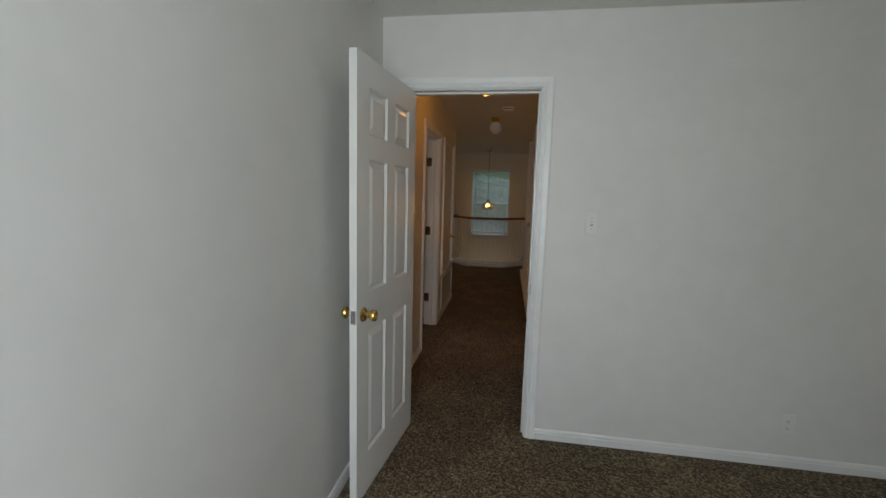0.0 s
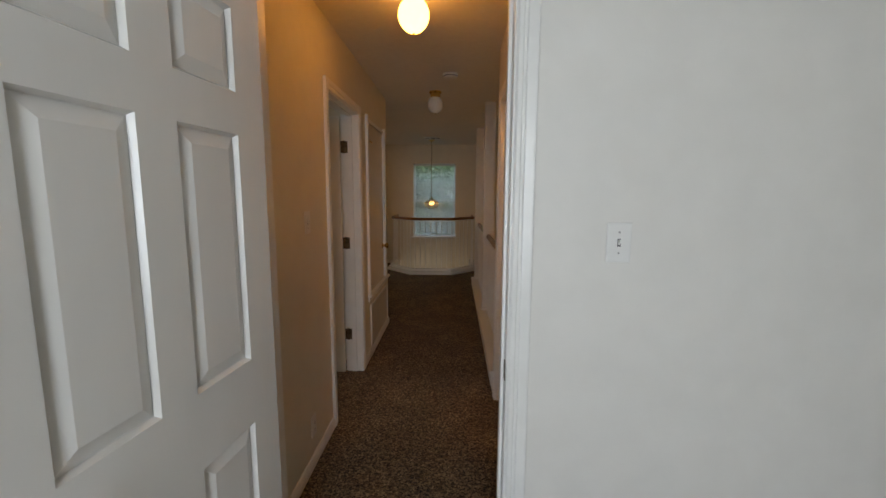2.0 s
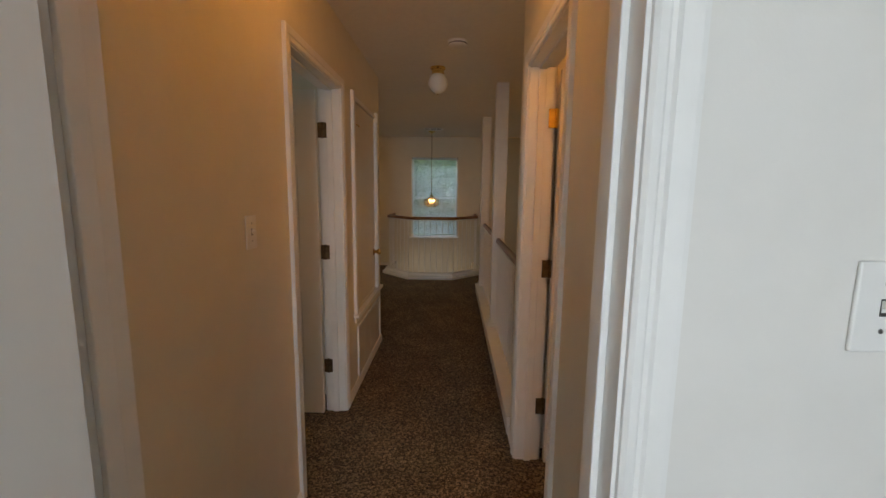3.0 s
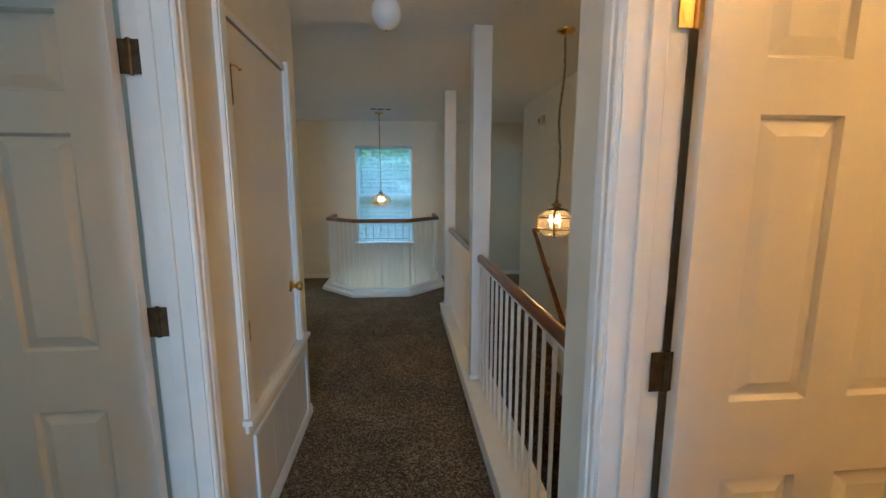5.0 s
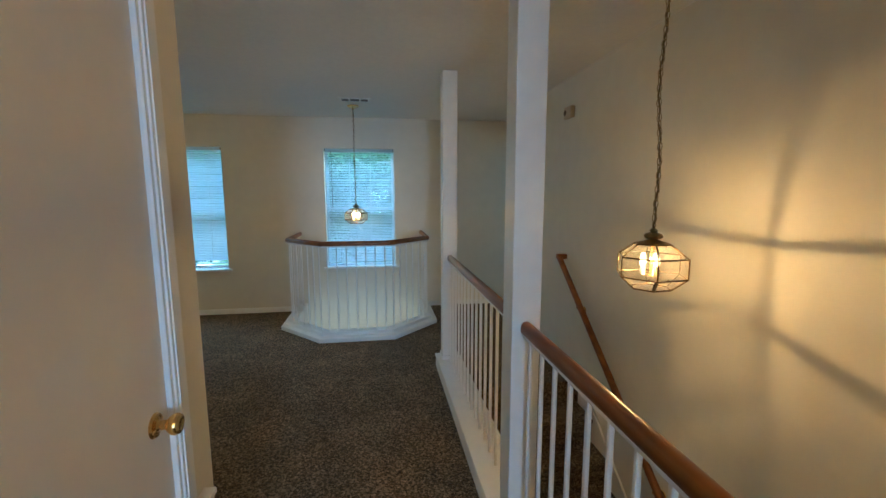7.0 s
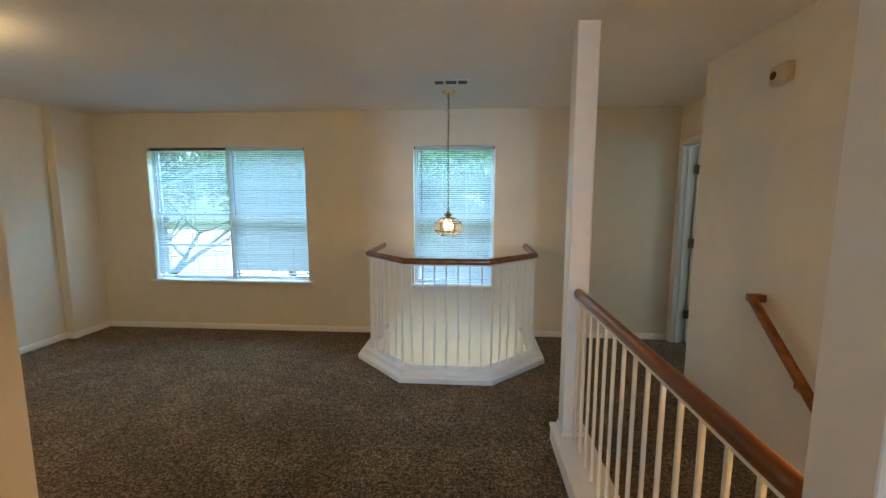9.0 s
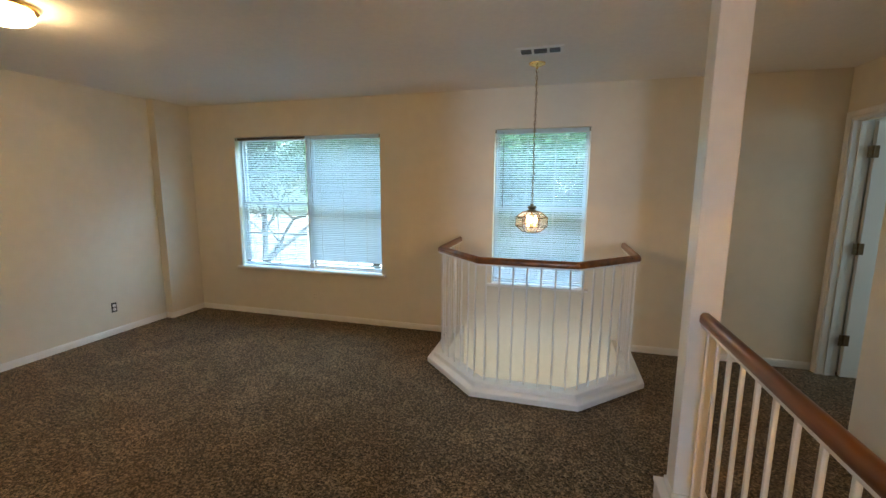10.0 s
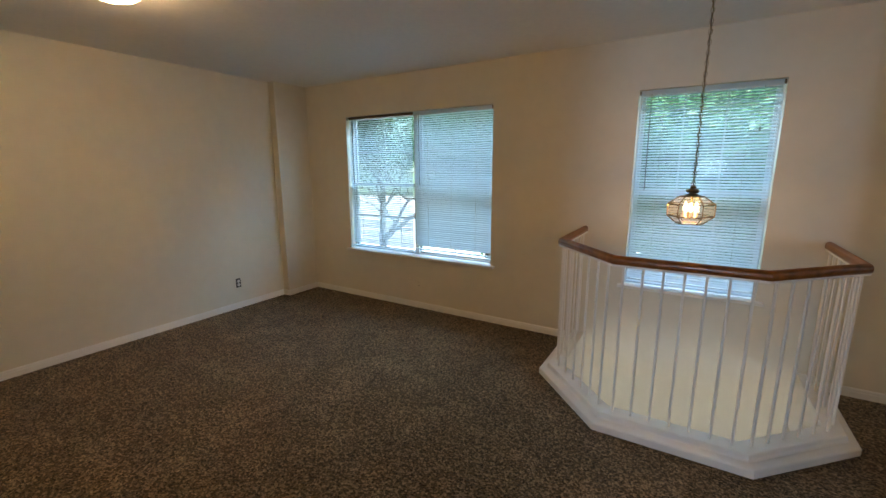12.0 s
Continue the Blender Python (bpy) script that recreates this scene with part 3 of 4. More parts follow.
# closet: a raised flat door over a grille panel
def closet():
    y0, y1, z0, z1 = CL
    th = empty("door_5", pose(LX, y0, 0), "flat cream closet door, shut, set above a return-air panel", "closet door", kind="structure")
    part("slab", box(-0.034, -0.004, 0.0015, y1 - y0 - 0.0015, z0 + 0.006, z1 - 0.003, 0.0015), CREAM, th)
    k = part("knob", knob_mesh(pose(-0.006, y1 - y0 - 0.065, 0.917, 0, 90)), BRASS, th, "polished brass round knob", True)
    for z in (1.80, 0.885):
        h = part("hinge", hinge_mesh(0.085), BRONZE, th, "dark bronze hinge")
        h.matrix_local = pose(-0.003, 0.006, z, 0, 0, 90)
    part("strap", boxes((-0.004, 0.003, 0.004, 0.034, 1.762, 1.893, 0.001), (0.002, 0.005, 0.010, 0.028, 1.775, 1.880, 0.001)), BRONZE, th, "dark bronze strap of the hinge stop")
    bm = boxes((-0.003, 0.007, -0.022, 0.036, 1.894, 1.903, 0.002))
    put_tube(bm, [(0.004, 0.030, 1.899), (0.016, 0.038, 1.899), (0.018, 0.075, 1.894)], 0.0045)
    put_lathe(bm, [(0, -0.005), (0.007, -0.004), (0.007, 0.004), (0, 0.005)], 12, pose(0.018, 0.076, 1.894, 90))
    part("hinge_stop", bm, BRASS, th, "brass bar of the hinge stop")
    fr = empty("trim_1", pose(LX, y0, 0), "white painted casing and sill round the closet door", "trim", kind="structure")
    L = y1 - y0
    for a, b in ((-0.088, -0.028), (L + 0.012, L + 0.072)):
        part("casing", boxes((0, 0.016, a, b, z0 - 0.01, z1 + 0.05), (0.016, 0.020, a + 0.012, b - 0.006, z0 - 0.01, z1 + 0.05)), TRIM, fr)
    part("jamb", boxes((-0.03, 0.010, -0.028, 0.0, z0, z1 + 0.03), (-0.03, 0.010, L - 0.001, L + 0.012, z0, z1 + 0.03), (-0.036, -0.03, L - 0.012, L + 0.012, z0, z1 + 0.03), (-0.03, 0.008, 0.0, L, z1, z1 + 0.03)), TRIM, fr)
    part("sill", box(-0.03, 0.038, -0.105, L + 0.16, z0 - 0.032, z0 - 0.011, 0.004), TRIM, fr)
    part("apron", box(0, 0.014, -0.085, L + 0.14, z0 - 0.075, z0 - 0.0325, 0.003), TRIM, fr)
    part("backing", box(-0.12, -0.037, 0, L, z0 - 0.012, z1), CREAM, fr)
    gp = empty("return_air_panel", pose(LX, y0, 0), "cream painted framed panel below the closet sill", "wall panel", kind="structure")
    a, b, c, d = -0.012, 0.875, 0.085, 0.44
    part("panel_frame", boxes((0, 0.012, a, a + 0.022, c, d), (0, 0.012, b - 0.022, b, c, d), (0, 0.012, a, b, d, d + 0.022)), TRIM, gp)
    n = 4
    w = (b - a - 0.044) / n
    for i in range(n):
        part("panel", box(0.0005, 0.005, a + 0.024 + i * w, a + 0.020 + (i + 1) * w, c, d - 0.002, 0.0015), CREAM, gp)


closet()


# ---- stairs ----
def stairs():
    th = empty("stairs", pose(0, STAIR[3], 0), "carpeted stairs descending along the stairwell wall", "stairs", kind="structure")
    rise, run = 0.19, 0.236
    for i in range(13):
        y1 = -i * run
        z = -(i + 1) * rise
        bm = bmesh.new()
        put_box(bm, STAIR[0] + 0.07, SX - 0.016, y1 - run, y1 + 0.0, z - 0.19, z)
        put_box(bm, STAIR[0] + 0.07, SX - 0.016, y1 - run - 0.025, y1 - run + 0.001, z - 0.035, z, 0.012)
        part("tread", bm, CARPET, th)
    bm = bmesh.new()
    n = 13
    pr = [(0.02, 0.03), (-n * run, -n * rise + 0.03), (-n * run, -n * rise - 0.3), (0.02, -0.3)]
    a = [bm.verts.new((SX - 0.014, y, z + 0.05)) for y, z in pr]
    b = [bm.verts.new((SX - 0.0005, y, z + 0.05)) for y, z in pr]
    for i in range(4):
        bm.faces.new((a[i], a[(i + 1) % 4], b[(i + 1) % 4], b[i]))
    bm.faces.new(a)
    bm.faces.new(b[::-1])
    bmesh.ops.recalc_face_normals(bm, faces=bm.faces)
    part("skirt_board", bm, TRIM, th, "white painted skirt board")


stairs()

# ---- railings ----
RAIL = [(-0.024, -0.030), (0.024, -0.030), (0.030, -0.022), (0.031, -0.006), (0.029, 0.010), (0.021, 0.022), (0.008, 0.028), (-0.008, 0.028), (-0.021, 0.022), (-0.029, 0.010), (-0.031, -0.006), (-0.030, -0.022)]
RAIL = [(u * 0.72, v * 0.82) for u, v in RAIL]


def rail_stations(pts, z):
    """Mitred frames along a level line of points."""
    out = []
    P = [Vector((x, y, z)) for x, y in pts]
    for i, p in enumerate(P):
        d0 = (p - P[i - 1]).normalized() if i else (P[1] - p).normalized()
        d1 = (P[i + 1] - p).normalized() if i + 1 < len(P) else d0
        d = (d0 + d1).normalized()
        stretch = 1 / max(0.3, d.dot(d1))
        x = Vector((d.y, -d.x, 0)) * stretch
        out.append(Matrix(((x.x, 0, d.x, p.x), (x.y, 0, d.y, p.y), (0, 1, 0, p.z), (0, 0, 0, 1))))
    return out


def baluster_mesh(z0, z1, w=0.0215):
    bm = bmesh.new()
    put_box(bm, -w / 2, w / 2, -w / 2, w / 2, z0, z1, 0.0035)
    return mesh_of("baluster", bm, TRIM)


def add_balusters(thing, me, pts):
    for x, y, a in pts:
        o = new("baluster", me)
        o.parent = thing
        o.matrix_local = pose(x, y, 0, 0, 0, a)


KX, KZ = 0.413, 0.115
P1, P2 = 6.03, 7.82
PW = 0.118


def kerb():
    bm = bmesh.new()
    prof = [(-0.10, 0), (0.10, 0), (0.10, 0.085), (0.094, 0.092), (0.106, 0.095), (0.106, KZ - 0.004), (0.102, KZ), (-0.102, KZ), (-0.106, KZ - 0.004), (-0.106, 0.095), (-0.094, 0.092), (-0.10, 0.085)]
    st = [Matrix(((1, 0, 0, KX), (0, 0, 1, y), (0, 1, 0, 0), (0, 0, 0, 1))) for y in (E6, P2 + PW + 0.035)]
    put_sweep(bm, prof, st)
    return structure("kerb_1", bm, TRIM, "white painted kerb under the stair railing", "railing base")


kerb()


def post(y):
    th = empty("post", pose(KX, y + PW / 2, KZ), "square white painted full-height post on the kerb", "post", "posts of the stair railing", "structure")
    h = PW / 2
    part("shaft", box(-h, h, -h, h, 0.0, H - KZ, 0.004), TRIM, th)
    part("base_collar", boxes((-h - 0.009, h + 0.009, -h - 0.009, h + 0.009, 0.0005, 0.035, 0.004)), TRIM, th)
    return th


post(P1)
post(P2)


def stair_railing(y0, y1, label, up=0.0):
    th = empty("stair_railing", pose(KX, y0, 0), label, "railing", "railings of the stairwell")
    L = y1 - y0
    bm = bmesh.new()
    put_sweep(bm, RAIL, [Matrix(((1, 0, 0, 0), (0, 0, 1, y), (0, 1, 0, 0.982 + up), (0, 0, 0, 1))) for y in (0.0, L)])
    part("handrail", bm, WOOD, th, "red-brown stained wooden handrail", True)
    part("fillet", box(-0.017, 0.017, 0, L, 0.945 + up, 0.9576 + up, 0.002), TRIM, th)
    n = round(L / 0.108)
    me = baluster_mesh(KZ, 0.946 + up, 0.0150)
    add_balusters(th, me, [(0, (i + 0.5) * L / n, 0) for i in range(n)])
    return th


stair_railing(E6, P1, "wooden handrail on square white balusters beside the stairs")
stair_railing(P1 + PW, P2, "wooden handrail on white balusters between two posts", 0.004)


def wall_handrail():
    th = empty("wall_handrail", pose(SX, 7.83, 1.0), "red-brown stained wooden handrail bracketed to the stairwell wall", "handrail")
    bm = bmesh.new()
    prof = [(u * 0.92, v * 0.95) for u, v in RAIL]
    top = Vector((-0.065, 0, -0.03))
    end = Vector((-0.065, -2.75, -0.03 - 2.75 * 0.815))
    d = (end - top).normalized()
    x = Vector((1, 0, 0))
    y = d.cross(x) * -1
    if y.z < 0:
        y = -y
    sts = [Matrix(((x.x, y.x, d.x, p.x), (x.y, y.y, d.y, p.y), (x.z, y.z, d.z, p.z), (0, 0, 0, 1))) for p in (top, end)]
    put_sweep(bm, prof, sts)
    # return of the rail to the wall
    put_box(bm, -0.085, -0.001, -0.02, 0.03, -0.052, -0.008, 0.006)
    part("rail", bm, WOOD, th, "", True)
    for s in (0.35, 1.35, 2.35):
        b = bmesh.new()
        put_tube(b, [(-0.001, -s, -0.12 - s * 0.815), (-0.045, -s, -0.12 - s * 0.815), (-0.065, -s, -0.10 - s * 0.815), (-0.065, -s, -0.055 - s * 0.815)], 0.006)
        put_lathe(b, [(0, 0), (0.028, 0), (0.026, 0.005), (0, 0.007)], 16, pose(-0.001, -s, -0.12 - s * 0.815, 0, -90))
        part("bracket", b, BRASS, th, "brass rail bracket")


wall_handrail()


EZ = 0.092


def enclosure():
    # base following the outline
    prof = [(0.002, 0), (0.0, 0.006), (0.0, 0.040), (0.006, 0.047), (0.046, 0.055), (0.052, 0.062), (0.056, EZ - 0.006), (0.062, EZ), (0.155, EZ), (0.16, EZ - 0.01), (0.16, -0.3), (0.10, -0.3), (0.10, 0)]
    bm = bmesh.new()
    rings = []
    for d, z in prof:
        rings.append([bm.verts.new((x, y, z)) for x, y in inset_line(d)])
    k = len(rings)
    for i in range(k):
        a, b = rings[i], rings[(i + 1) % k]
        for j in range(5):
            bm.faces.new((a[j], a[j + 1], b[j + 1], b[j]))
    bmesh.ops.recalc_face_normals(bm, faces=bm.faces)
    structure("kerb_2", bm, TRIM, "white painted angled kerb round the opening above the entry", "railing base")
    th = empty("overlook_railing", pose(0, 0, 0), "wooden handrail on white balusters round an opening in the floor", "railing", "railing above the entry")
    line = inset_line(0.105)
    z = 1.006
    bm = bmesh.new()
    put_sweep(bm, RAIL, rail_stations([(x, min(y, FY - 0.001)) for x, y in line], z))
    part("handrail", bm, WOOD, th, "red-brown stained wooden handrail with angled corners", True)
    bm = bmesh.new()
    put_sweep(bm, [(-0.017, -0.012), (0.017, -0.012), (0.017, 0), (-0.017, 0)], rail_stations([(x, min(y, FY - 0.001)) for x, y in line], z - 0.0246))
    part("fillet", bm, TRIM, th)
    me = baluster_mesh(EZ, z - 0.036, 0.0130)
    pts = []
    for (p, q), n in zip(zip(line, line[1:]), (7, 6, 7, 6, 7)):
        a = math.degrees(math.atan2(q[1] - p[1], q[0] - p[0]))
        for i in range(n):
            f = (i + 0.5) / n
            pts.append((p[0] + (q[0] - p[0]) * f, p[1] + (q[1] - p[1]) * f, a))
    add_balusters(th, me, pts)


enclosure()


# ---- windows ----
def window(name, x0, x1, z0, z1, sashes, cols, label):
    th = empty(name, pose(0, FY, 0), label, "window", kind="structure")
    part("window_sill", box(x0 - 0.045, x1 + 0.045, -0.045, 0.085, z0 - 0.022, z0 + 0.002, 0.005), TRIM, th)
    f = 0.017
    part("window_frame", boxes((x0, x0 + f, 0.085, 0.155, z0, z1), (x1 - f, x1, 0.085, 0.155, z0, z1), (x0 + f, x1 - f, 0.085, 0.155, z0, z0 + f), (x0 + f, x1 - f, 0.085, 0.155, z1 - f, z1)), VINYL, th)
    w = (x1 - x0 - 2 * f) / sashes
    for s in range(sashes):
        a, b = x0 + f + s * w, x0 + f + (s + 1) * w
        if s:
            part("mullion", box(a - 0.024, a + 0.024, 0.070, 0.15, z0 + f, z1 - f, 0.003), VINYL, th)
        zm = (z0 + z1) / 2
        for lo, hi, y in ((z0 + f, zm + 0.02, 0.095), (zm - 0.02, z1 - f, 0.125)):
            sa, sb = a + (0.024 if s else 0), b - (0.024 if s + 1 < sashes else 0)
            q = 0.021
            sash = part("sash", boxes((sa, sa + q, y, y + 0.026, lo, hi), (sb - q, sb, y, y + 0.026, lo, hi), (sa + q, sb - q, y, y + 0.026, lo, lo + q), (sa + q, sb - q, y, y + 0.026, hi - q, hi)), VINYL, th)
            pane = part("pane", box(sa + q - 0.004, sb - q + 0.004, y + 0.011, y + 0.015, lo + q - 0.004, hi - q + 0.004), GLASS, sash, "clear glass pane")
            pane.visible_shadow = False
            g = []
            for c in range(1, cols):
                xm = sa + q + (sb - sa - 2 * q) * c / cols
                g.append((xm - 0.006, xm + 0.006, y + 0.0065, y + 0.0105, lo + q, hi - q))
            hm = (lo + hi) / 2
            g.append((sa + q, sb - q, y + 0.0062, y + 0.0102, hm - 0.006, hm + 0.006))
            part("grille", boxes(*g), VINYL, sash)
    return th


window("window_1", *WIN1, 2, 2, "white double window with two double-hung sashes and blinds")
window("window_2", *WIN2, 1, 3, "tall white double-hung window with a blind behind the railing")


def blind(x0, x1, ztop, zbot, tilt, label, tassel=False, bare=False):
    y = FY + 0.040
    th = empty("mini_blind", pose((x0 + x1) / 2, y, ztop), label, "window blind", "mini blinds of the loft windows")
    w = (x1 - x0) / 2
    part("headrail", box(-w, w, -0.016, 0.020, -0.028, -0.001, 0.003), BRONZE if bare else SLAT, th, "bare dark metal headrail" if bare else "")
    if not bare:
        part("valance", box(-w - 0.006, w + 0.006, -0.026, -0.018, -0.036, -0.002, 0.002), SLAT, th, "white slim valance")
    for sx in (-1, 1):
        part("bracket", box(min(sx * (w - 0.004), sx * (w + 0.008)), max(sx * (w - 0.004), sx * (w + 0.008)), -0.029, -0.0262, -0.034, -0.004, 0.001), BRONZE, th, "small metal bracket")
    # one slat, slightly arched
    bm = bmesh.new()
    ys = [-0.0125, -0.0045, 0.0045, 0.0125]
    zs = [0.0, 0.0016, 0.0016, 0.0]
    ct, sn = math.cos(radians(tilt)), math.sin(radians(tilt))
    rows = []
    for off in (0.0, -0.0006):
        for yy, zz in zip(ys, zs):
            rows.append([bm.verts.new((xx, yy * ct - (zz + off) * sn, yy * sn + (zz + off) * ct)) for xx in (-w + 0.004, w - 0.004)])
    for i in range(3):
        bm.faces.new((rows[i][0], rows[i][1], rows[i + 1][1], rows[i + 1][0]))
        bm.faces.new((rows[4 + i + 1][0], rows[4 + i + 1][1], rows[4 + i][1], rows[4 + i][0]))
    bm.faces.new((rows[0][1], rows[0][0], rows[4][0], rows[4][1]))
    bm.faces.new((rows[3][0], rows[3][1], rows[7][1], rows[7][0]))
    me = mesh_of("slat", bm, SLAT)
    n = int((ztop - zbot - 0.06) / 0.0208)
    rnd = random.Random(int(1000 * (x1 - x0 + 10)))
    for i in range(n):
        o = new("slat", me)
        o.parent = th
        o.matrix_local = pose(0, 0, -0.045 - i * 0.0208 + rnd.uniform(-0.0006, 0.0006), rnd.uniform(-2.5, 2.5), rnd.uniform(-0.06, 0.06), 0)
    zb = zbot - ztop
    part("bottom_rail", box(-w + 0.002, w - 0.002, -0.012, 0.012, zb, zb + 0.014, 0.003), SLAT, th)
    for fx in (-0.62, 0.0, 0.62):
        part("ladder_cord", box(fx * w - 0.0008, fx * w + 0.0008, -0.0145, -0.0133, zb + 0.01, -0.03), CORD, th)
    bm = bmesh.new()
    put_tube(bm, [(-w + 0.075, -0.030, -0.03), (-w + 0.076, -0.034, -0.30), (-w + 0.078, -0.032, -0.74)], 0.0032, 6)
    part("tilt_wand", bm, WAND, th, "tilt wand coloured dark as a backlit silhouette")
    if tassel:
        bm = bmesh.new()
        put_tube(bm, [(w * 0.76, -0.028, -0.03), (w * 0.765, -0.029, -0.30)], 0.0012, 5)
        put_lathe(bm, [(0, 0.012), (0.004, 0.010), (0.007, -0.014), (0, -0.016)], 10, Matrix.Translation((w * 0.765, -0.029, -0.31)))
        part("pull_cord", bm, WAND, th, "cord with a small dark tassel", True)
    return th


blind(WIN1[0] + 0.012, -2.952, WIN1[3] - 0.004, 0.60, 33, "white mini blind with open slats, let down to the sill", bare=True)
blind(-2.932, WIN1[1] - 0.012, WIN1[3] - 0.004, 0.645, 47, "white mini blind with half-open slats, ending above the sill")
blind(WIN2[0] + 0.012, WIN2[1] - 0.012, WIN2[3] - 0.004, 0.585, 35, "white mini blind with open slats in the tall window", True)


# ---- lamps ----
def globe_light(x, y, mat, label):
    th = empty("ceiling_light", pose(x, y, H), label, "ceiling light", "globe ceiling lights")
    part("canopy", lathe([(0, 0), (0.062, 0), (0.064, -0.008), (0.058, -0.018), (0.050, -0.022), (0.050, -0.045), (0.053, -0.050), (0.046, -0.056), (0, -0.056)], 32), BRASS, th, "polished brass fitter", True)
    pr = [(0.043, -0.052)]
    for i in range(1, 15):
        a = radians(35 + (180 - 35) * i / 14)
        pr.append((0.077 * math.sin(a) if i < 14 else 0.0, -0.122 + 0.085 * math.cos(a)))
    part("globe", lathe(pr, 32), mat, th, "round opal glass globe", True)
    part("finial", lathe([(0, -0.205), (0.006, -0.2075), (0.007, -0.211), (0, -0.214)], 12), BRASS, th, "", True)
    return th


globe_light(-0.183, 3.53, GLOBE_HALL, "lit opal globe ceiling light with a brass fitter")
globe_light(-0.172, 5.585, OPAL, "unlit opal globe ceiling light with a brass fitter")


def dome_light(x, y):
    th = empty("ceiling_light", pose(x, y, H), "lit flush dome ceiling light of opal glass in the loft", "ceiling light")
    # pan made wider than the dome to keep its glow off the ceiling
    part("pan", lathe([(0, 0), (0.146, 0), (0.150, -0.006), (0.148, -0.020), (0.138, -0.026), (0, -0.026)], 36), BRASS, th, "brass ceiling pan widened to shield the ceiling", True)
    part("dome", lathe([(0.112, -0.024), (0.130, -0.034), (0.133, -0.046), (0.126, -0.064), (0.104, -0.083), (0.066, -0.096), (0.03, -0.101), (0, -0.102)], 36), GLOBE_LOFT, th, "opal glass dome", True)


dome_light(-3.02, 7.48)
globe_light(1.25, 3.30, GLOBE_ROOM, "lit opal globe ceiling light in the side room")


def pendant(x, y, cap_z, cx, cy, slack, size, twist, watts, label):
    """A brass and bevelled-glass lantern on a chain; the origin is the top of its glass."""
    th = empty("pendant_lantern", pose(x, y, cap_z), label, "pendant lamp", "brass and glass pendant lanterns")
    R, r1, r2 = 0.158 * size, 0.080 * size, 0.090 * size
    z = [h * size for h in (0.0, -0.058, -0.150, -0.208)]
    N = 6
    def ring(rad, zz):
        return [pose(0, 0, 0, 0, 0, twist + 60 * i) @ Vector((rad, 0, zz)) for i in range(N)]
    rings = [ring(r1, z[0]), ring(R, z[1]), ring(R, z[2]), ring(r2, z[3])]
    for a, b in zip(rings, rings[1:]):
        for i in range(N):
            j = (i + 1) % N
            bm = bmesh.new()
            c = (a[i] + a[j] + b[i] + b[j]) / 4
            e = [c + (p - c) * 0.985 for p in (a[i], a[j], b[j], b[i])]
            q = [c + (p - c) * 0.84 for p in e]
            nrm = (q[1] - q[0]).cross(q[3] - q[0]).normalized() * 0.003
            f0 = [bm.verts.new(p) for p in q]
            f1 = [bm.verts.new(p + nrm) for p in q]
            bm.faces.new(f0[::-1])
            bm.faces.new(f1)
            for k in range(4):
                bm.faces.new((f0[k], f0[(k + 1) % 4], f1[(k + 1) % 4], f1[k]))
            bmesh.ops.recalc_face_normals(bm, faces=bm.faces)
            pane = part("glass_panel", bm, LAMP_GLASS, th)
            bm = bmesh.new()
            f0 = [bm.verts.new(p) for p in e]
            f1 = [bm.verts.new(p + nrm * 0.9) for p in q]
            for k in range(4):
                bm.faces.new((f0[k], f0[(k + 1) % 4], f1[(k + 1) % 4], f1[k]))
            part("bevel", bm, BEVEL, pane, "ground bevelled edge of the glass")
    bm = bmesh.new()
    for rg in rings:
        for i in range(N):
            put_tube(bm, [rg[i], rg[(i + 1) % N]], 0.0029, 6)
    for a, b in zip(rings, rings[1:]):
        for i in range(N):
            put_tube(bm, [a[i], b[i]], 0.0027, 6)
    part("came_frame", bm, CAME, th, "brass strips framing the glass")
    part("cap", lathe([(0, 0.062), (0.010, 0.060), (0.016, 0.052), (0.012, 0.046), (0.030, 0.040), (0.036, 0.030), (0.030, 0.022), (0.016, 0.018), (0.030, 0.012), (0.066 * size, 0.004), (0.068 * size, -0.003), (0, -0.003)], 24), ANTIQUE, th, "turned antique brass cap", True)
    part("stem", lathe([(0, 0), (0.007, 0), (0.007, -0.118), (0.018, -0.122), (0.018, -0.128), (0, -0.132)], 12), BRASS, th, "", True)
    for i in range(3):
        a = radians(120 * i + 30)
        bx, by = 0.032 * math.cos(a), 0.032 * math.sin(a)
        bm = bmesh.new()
        put_lathe(bm, [(0, -0.122), (0.010, -0.122), (0.010, -0.088), (0, -0.088)], 12, Matrix.Translation((bx, by, 0)))
        put_tube(bm, [(0, 0, -0.125), (bx, by, -0.123)], 0.003, 6)
        part("candle_sleeve", bm, PLASTIC, th, "white candle sleeve", True)
        part("bulb", lathe([(0, -0.087), (0.009, -0.085), (0.0125, -0.070), (0.010, -0.054), (0.005, -0.040), (0, -0.033)], 12, Matrix.Translation((bx, by, 0))), BULB, th, "lit clear candle bulb", True)
    # canopy and chain
    off = Vector((cx - x, cy - y, H - cap_z))
    part("canopy", lathe([(0, 0), (0.062, 0), (0.060, -0.010), (0.035, -0.022), (0.012, -0.028), (0.008, -0.040), (0, -0.042)], 28, Matrix.Translation(off)), BRASS, th, "brass ceiling canopy", True)
    ca, cb = Vector((0, 0, 0.060)), off + Vector((0, 0, -0.040))
    n = int((cb - ca).length / 0.027)
    link = []
    for k in range(10):
        a = 2 * math.pi * k / 10
        link.append(Vector((0.0095 * math.cos(a), 0, 0.0175 * math.sin(a))))
    ch = bmesh.new()
    cord = []
